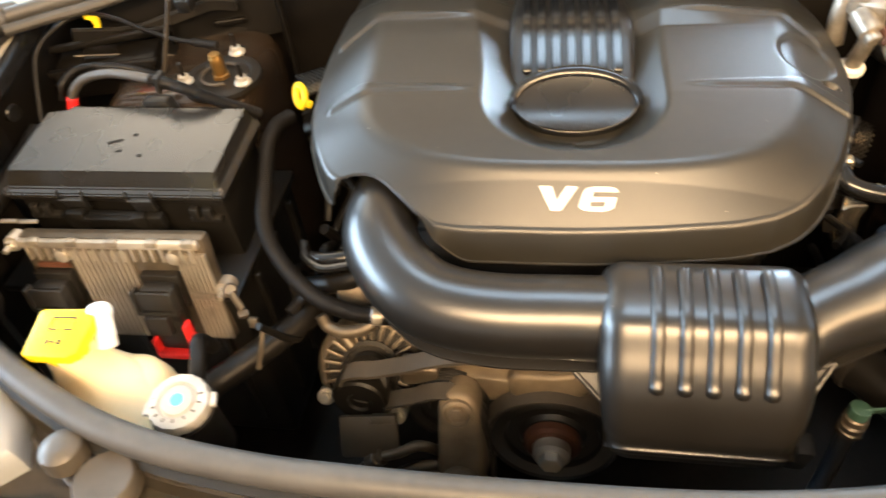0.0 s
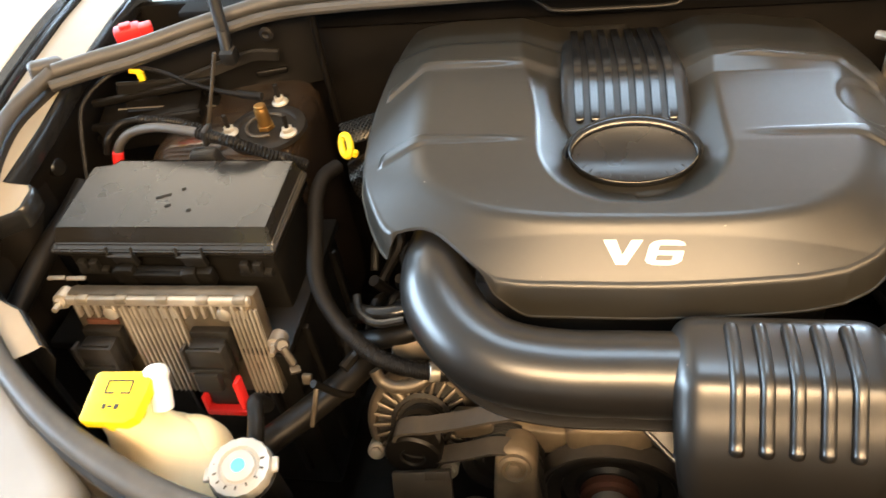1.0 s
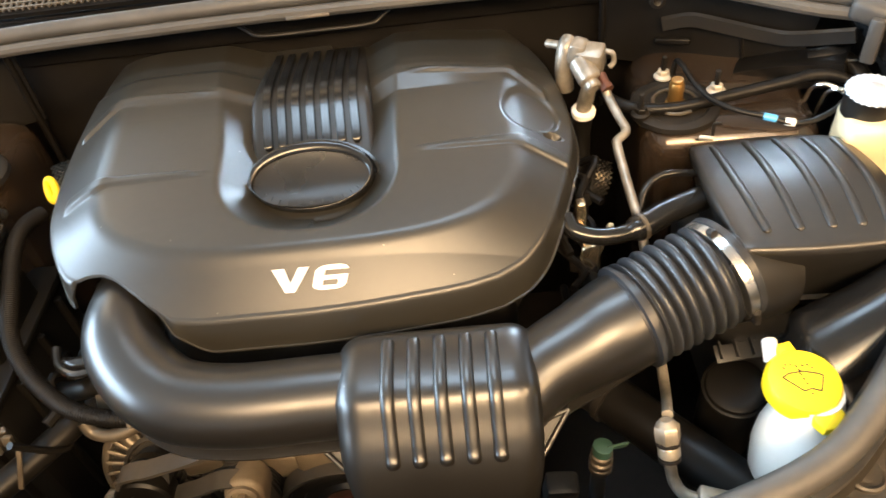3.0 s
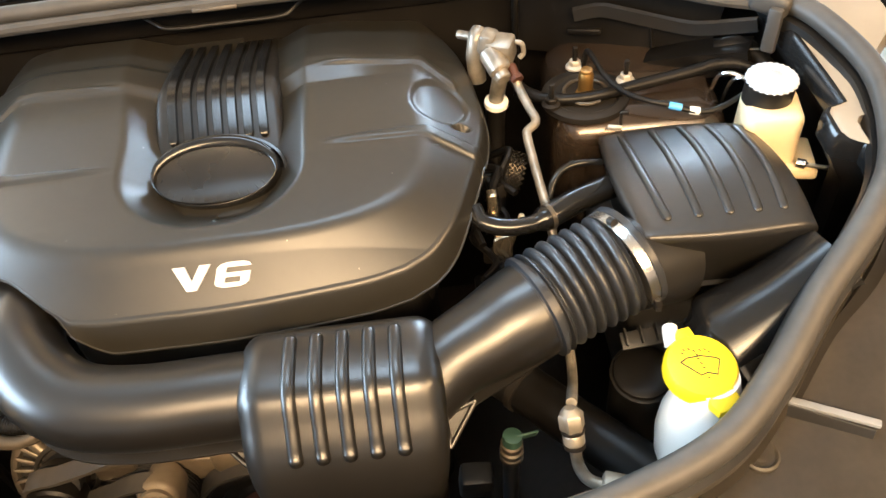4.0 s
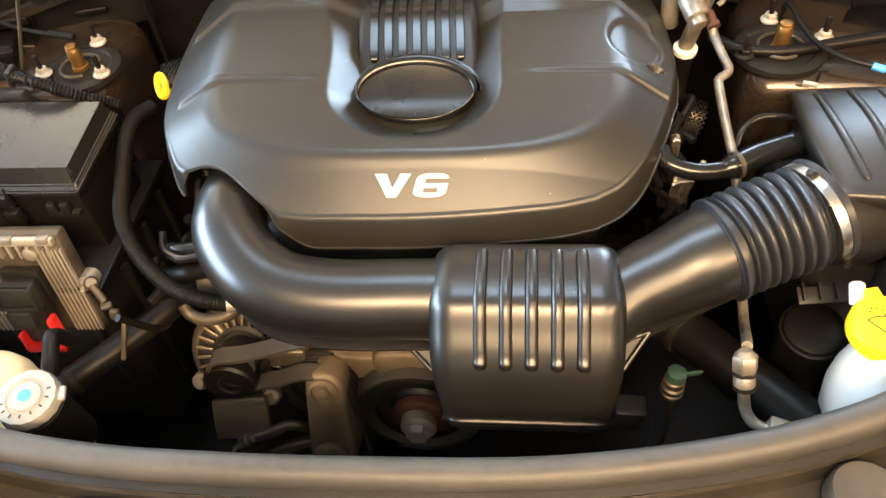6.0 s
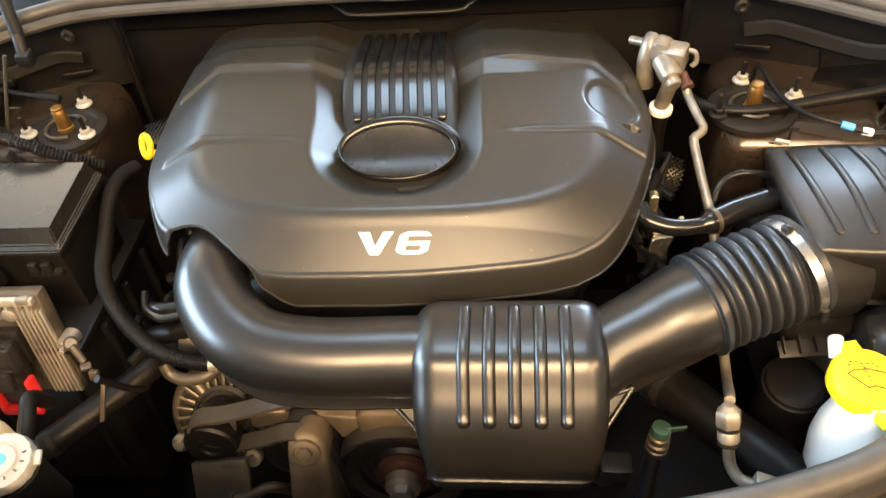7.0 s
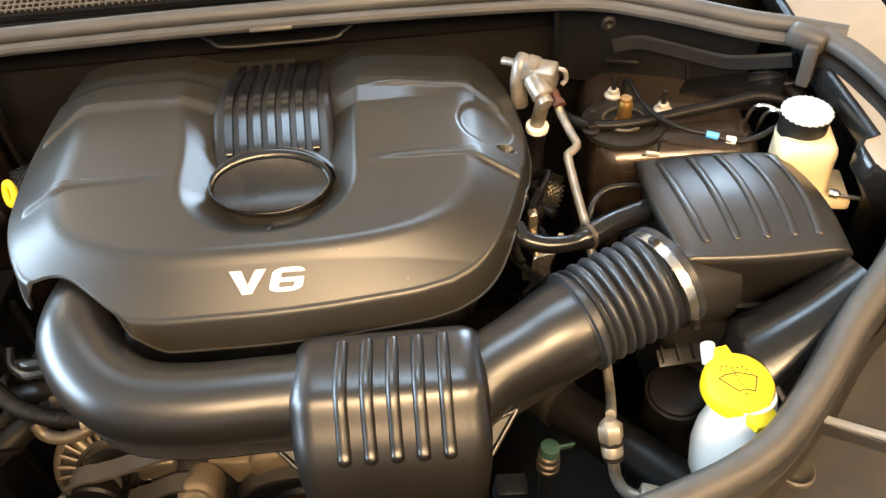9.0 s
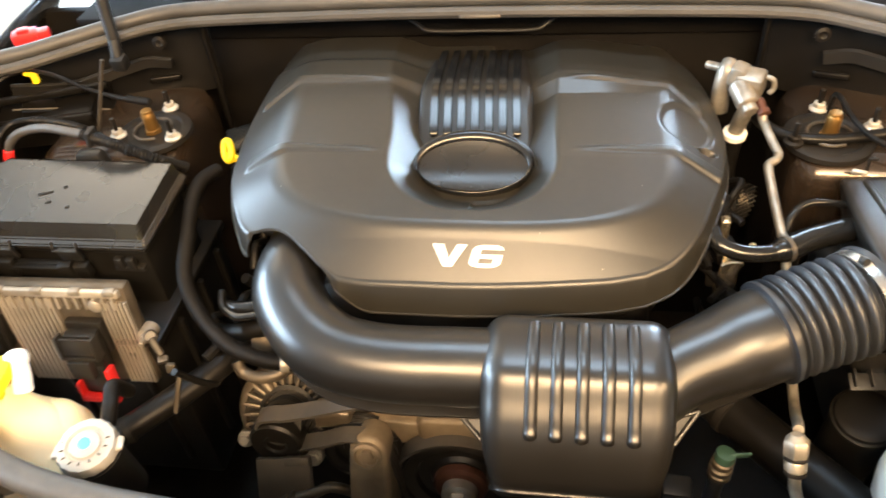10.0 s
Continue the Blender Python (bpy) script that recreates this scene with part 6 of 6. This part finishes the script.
# plugs and small lines in the gap right of the cover
random.seed(7)
for k in range(9):
    x, y, z = 0.36 + random.uniform(-0.01, 0.05), 0.20 + 0.032 * k, 0.90 + random.uniform(-0.04, 0.02)
    pts = [(x + random.uniform(-0.02, 0.02), y - 0.05 + 0.03 * j, z + random.uniform(-0.02, 0.02)) for j in range(5)]
    solo("harness_wire", tube(pts, 0.004 + 0.003 * random.random(), 8, 5), HOSE, "black harness wire beside the cover", "wire", group="harness wires")
for k in range(6):
    solo("wiring_plug", box((0.375 + random.uniform(-0.01, 0.03), 0.19 + 0.05 * k, 0.90 + random.uniform(-0.03, 0.02)), (0.022, 0.03, 0.018), (random.uniform(-30, 30), random.uniform(-30, 30), random.uniform(-40, 40)), 0.003), random.choice((BLACK, DARK, GUARD)), "small black wiring plug on the engine", "plug", group="wiring plugs")
for k in range(10):
    x, y = -0.32 + random.uniform(0, 0.10), 0.14 + 0.035 * k
    pts = [(x + random.uniform(-0.02, 0.02), y - 0.05 + 0.03 * j, 0.82 + random.uniform(-0.03, 0.05)) for j in range(5)]
    solo("harness_wire", tube(pts, 0.004 + 0.004 * random.random(), 8, 5), HOSE, "black harness wire beside the cover", "wire", group="harness wires")

# ---- cables on the left apron ----
def ribbed_cable():
    c = thing("battery_cable", (-0.60, 0.39, 0.98), "grey and corrugated black battery cables with red end", "cable")
    part("grey_cable", tube([(-0.673, 0.378, 0.985), (-0.665, 0.384, 1.012), (-0.642, 0.392, 1.030), (-0.60, 0.390, 1.040), (-0.56, 0.384, 1.040), (-0.52, 0.378, 1.036)], 0.0068, 12), RUBBER, c)
    part("corrugated_sleeve", ribbed([(-0.53, 0.379, 1.037), (-0.484, 0.369, 1.030), (-0.45, 0.368, 1.016), (-0.423, 0.372, 1.000), (-0.39, 0.39, 0.97)], 0.0078, 0.005), HOSE, c)
    part("second_cable", tube([(-0.690, 0.385, 1.000), (-0.681, 0.390, 1.022), (-0.667, 0.412, 1.032), (-0.63, 0.420, 1.034), (-0.59, 0.418, 1.030)], 0.0052, 12), HOSE, c)
    part("second_sleeve", ribbed([(-0.64, 0.420, 1.034), (-0.59, 0.418, 1.031), (-0.55, 0.414, 1.022), (-0.53, 0.42, 1.0)], 0.0062, 0.0045), HOSE, c)
    part("red_end", rod((-0.676, 0.376, 0.978), (-0.668, 0.381, 1.006), 0.0082), RED, c, "red cable end")
    part("tie", box((-0.515, 0.377, 1.034), (0.008, 0.024, 0.026), (0, 10, 0), 0.003), BLACK, c)
    return c


ribbed_cable()


def thin_cable():
    c = thing("release_cable", (-0.66, 0.47, 1.0), "thin dark release cable with yellow clip", "cable")
    part("cable", tube([(-0.722, 0.350, 0.96), (-0.726, 0.374, 0.990), (-0.729, 0.405, 1.030), (-0.725, 0.432, 1.058), (-0.700, 0.474, 1.074), (-0.665, 0.493, 1.076), (-0.625, 0.496, 1.066), (-0.587, 0.492, 1.050), (-0.54, 0.487, 1.036), (-0.489, 0.482, 1.030)], 0.0034, 10), HOSE, c)
    part("yellow_clip", merged(box((-0.663, 0.493, 1.072), (0.020, 0.010, 0.008), (0, 15, 10), 0.002), box((-0.656, 0.490, 1.064), (0.010, 0.009, 0.014), (0, 0, 15), 0.002)), YELLOW, c, "yellow cable clip")
    part("end_sleeve", rod((-0.51, 0.484, 1.032), (-0.47, 0.480, 1.028), 0.006), HOSE, c)
    return c


thin_cable()
solo("support_rod", rod((-0.563, 0.455, 0.985), (-0.513, 0.470, 1.108), 0.0027), ALU_DULL, "thin upright pale metal rod", "rod")


def gas_strut():
    g = thing("gas_strut", (-0.522, 0.517, 1.07), "black hood gas strut with ball end", "gas strut")
    part("ball_end", merged(box((-0.521, 0.520, 1.075), (0.024, 0.024, 0.024), (10, 0, 0), 0.006), rod((-0.522, 0.52, 1.08), (-0.524, 0.535, 1.12), 0.009)), BLACK, g)
    part("tube", rod((-0.523, 0.530, 1.11), (-0.545, 0.62, 1.45), 0.009), BLACK, g)
    return g


gas_strut()
# corner pieces where the front and rear seals meet
for corner_x, corner_y, turn in ((-0.782, 0.462, 40), (0.752, 0.452, -40)):
    solo("seal_joint", merged(box((corner_x, corner_y, 1.098), (0.050, 0.026, 0.030), (0, 8, turn), 0.009, 3), box((corner_x, corner_y - 0.020, 1.070), (0.018, 0.012, 0.060), (0, 0, turn), 0.004)), RUBBER, "grey rubber joint where two seals meet", "rubber joint", group="seal joints")
for strip_x, strip_w in ((-0.704, 0.026), (-0.674, 0.028)):
    solo("metal_strip", box((strip_x, 0.197, 0.932), (strip_w, 0.006, 0.004), (0, 0, 3), 0.001), ALU, "thin bright metal strip beside the fuse box", "metal strip", group="metal strips")
for side in (-1, 1):
    solo("pressed_bead", box((0.029 + side * 0.520, 0.578, 1.012), (0.050, 0.008, 0.010), (0, -4 * side, -22 * side), 0.004, 3), APRON, "raised bead pressed into the apron panel", "bead", group="pressed beads", kind="structure")
solo("red_switch", merged(box((-0.697, 0.562, 1.098), (0.040, 0.028, 0.022), (0, 0, 28), 0.004), box((-0.670, 0.570, 1.100), (0.020, 0.022, 0.016), (0, 0, 28), 0.003), box((-0.697, 0.560, 1.111), (0.018, 0.016, 0.006), (0, 0, 28), 0.002)), RED, "red plastic terminal cover behind the seal", "terminal cover")
solo("hinge_bolt", merged(rod((-0.812, 0.385, 0.978), (-0.785, 0.380, 0.980), 0.010), rod((-0.788, 0.380, 0.980), (-0.775, 0.378, 0.981), 0.014)), GLOSSY, "black bolt in the fender rail", "bolt")
solo("fender_hose", tube([(-0.722, 0.352, 0.97), (-0.735, 0.30, 0.95), (-0.752, 0.24, 0.93), (-0.765, 0.16, 0.90)], 0.016, 14), HOSE, "black hose along the fender rail", "hose")
solo("apron_box", merged(box((-0.665, 0.490, 0.985), (0.16, 0.07, 0.05), (6, 0, 12), 0.008), box((-0.66, 0.462, 1.004), (0.17, 0.012, 0.010), (0, 0, 12), 0.003), box((-0.655, 0.500, 1.030), (0.19, 0.012, 0.012), (0, 0, 18), 0.004), box((-0.66, 0.475, 0.975), (0.19, 0.012, 0.010), (0, 0, 12), 0.003)), APRON, "black plastic box on the apron", "plastic box")

# ---- front panels outside the seal ----
guard = thing("front_guard", (0.02, -0.30, 0.86), "dusty grey plastic guard over the radiator support", "plastic guard", kind="structure")
line = spline(SEAL_EAST[3:] + SEAL[:7], 6)
bm = bmesh.new()
rings = []
for out, down in ((0.0, 0.030), (0.018, 0.034), (0.022, 0.052), (0.07, 0.056), (0.12, 0.060), (0.18, 0.070), (0.26, 0.10)):
    ring = []
    for k, p in enumerate(line):
        t = line[min(k + 1, len(line) - 1)] - line[max(k - 1, 0)]
        n = Vector((t.y, -t.x, 0)).normalized()
        if n.y > 0:
            n = -n
        ring.append(bm.verts.new(p + n * out - Vector((0, 0, down))))
    rings.append(ring)
for r, s in zip(rings, rings[1:]):
    for k in range(len(r) - 1):
        bm.faces.new((r[k], r[k + 1], s[k + 1], s[k]))
bmesh.ops.solidify(bm, geom=bm.faces[:], thickness=0.004)
part("sheet", bm, GUARD, guard, angle=45)
for x, y in ((-0.445, -0.128),):
    part("plug", lathe([(0.024, -0.012), (0.022, 0.008), (0.016, 0.013), (0.006, 0.014)], 28, (x, y, 0.926)), GUARD, guard, "round plastic plug")
for x, y in ((-0.392, -0.150), (0.50, -0.13)):
    part("disc", lathe([(0.034, -0.012), (0.033, 0.006), (0.030, 0.010), (0.01, 0.010)], 36, (x, y, 0.910)), GUARD, guard, "round moulded disc")
part("rib", box((0.15, -0.185, 0.888), (0.34, 0.016, 0.012), bevel=0.004), GUARD, guard)
part("rib", box((0.05, -0.160, 0.892), (0.62, 0.006, 0.010), bevel=0.002), GUARD, guard)
fin = part("headlamp_fin", prism([(0, 0.004), (0.10, 0.0), (0.10, -0.045), (0.0, -0.05)], 0.006, basis((0.612, 0.003, 0.926), (0.090, -0.046, 0.0), (0, 0.30, 0.95)), bevel=0.001), FIN, guard, smooth=False)
part("fin_edge", box((0.657, -0.020, 0.931), (0.104, 0.008, 0.005), (0, 0, -27), 0.001), FIN_EDGE, fin, "pale grey edge strip")
part("moulded_ring", lathe([(0.0185, -0.004), (0.0185, 0.006), (0.0165, 0.008), (0.014, 0.006), (0.0135, -0.002), (0.009, -0.002), (0.008, 0.004), (0.001, 0.004)], 32, (0.592, -0.047, 0.902)), GUARD, guard)
part("corner_plug", lathe([(0.015, -0.02), (0.014, 0.006), (0.010, 0.009), (0.002, 0.010)], 28, (0.706, 0.022, 0.912)), GUARD, guard, "round plastic plug")
part("corner_ridge", tube([(0.655, 0.016, 0.912), (0.69, 0.055, 0.925), (0.735, 0.095, 0.945)], 0.006, 10), GUARD, guard)
part("bolt_hole", lathe([(0.014, 0), (0.014, 0.006), (0.009, 0.007), (0.006, 0.003)], 24, (0.730, 0.045, 0.905)), GUARD, guard)
part("step_box", box((0.545, -0.155, 0.900), (0.07, 0.05, 0.03), (0, 0, 10), 0.006), GUARD, guard)
for a, b in (((-0.53, -0.09), (-0.36, -0.20)), ((-0.48, -0.17), (-0.30, -0.19))):
    mid = ((a[0] + b[0]) / 2, (a[1] + b[1]) / 2, 0.892)
    part("rib", box(mid, (math.hypot(b[0] - a[0], b[1] - a[1]), 0.006, 0.008), (0, 0, math.degrees(math.atan2(b[1] - a[1], b[0] - a[0]))), 0.002), GUARD, guard)
solo("seal_recess", sweep(spline([(0.625, 0.000, 0.930), (0.69, 0.055, 0.945), (0.75, 0.105, 0.975), (0.80, 0.17, 1.00)], 8), lambda i, s: [(0.0, 0.012), (0.04, -0.045), (0.10, -0.040), (0.10, -0.046), (0.036, -0.052), (-0.004, 0.008)]), DARK, "dark plastic channel outside the hood seal", "channel", kind="structure")
# white headlamp housing in front of the left fender
hm = basis((-0.60, -0.055, 0.85), (0.72, -0.69, 0), (0.69, 0.72, 0))
lamp_box = thing("headlamp_housing", (-0.60, -0.10, 0.80), "pale grey moulded headlamp housing beside the hood seal", "housing")
part("body", prism([(-0.17, 0.016), (-0.05, 0.026), (0.08, 0.032), (0.125, 0.012), (0.115, -0.10), (0.06, -0.22), (-0.20, -0.22)], 0.083, hm, bevel=0.030, segments=6), HOUSING, lamp_box, angle=50)
part("foot", prism([(-0.20, -0.23), (0.075, -0.23), (0.115, -0.09), (0.105, 0.004), (-0.16, 0.004)], 0.05, hm @ Matrix.Translation((0, 0, -0.03)), bevel=0.008, segments=3), HOUSING, lamp_box, angle=50)
part("screw", merged(lathe([(0.010, 0), (0.010, 0.003), (0.007, 0.005), (0.003, 0.003)], 20, hm @ Vector((0.02, -0.14, 0.0955)))), DARK, lamp_box)
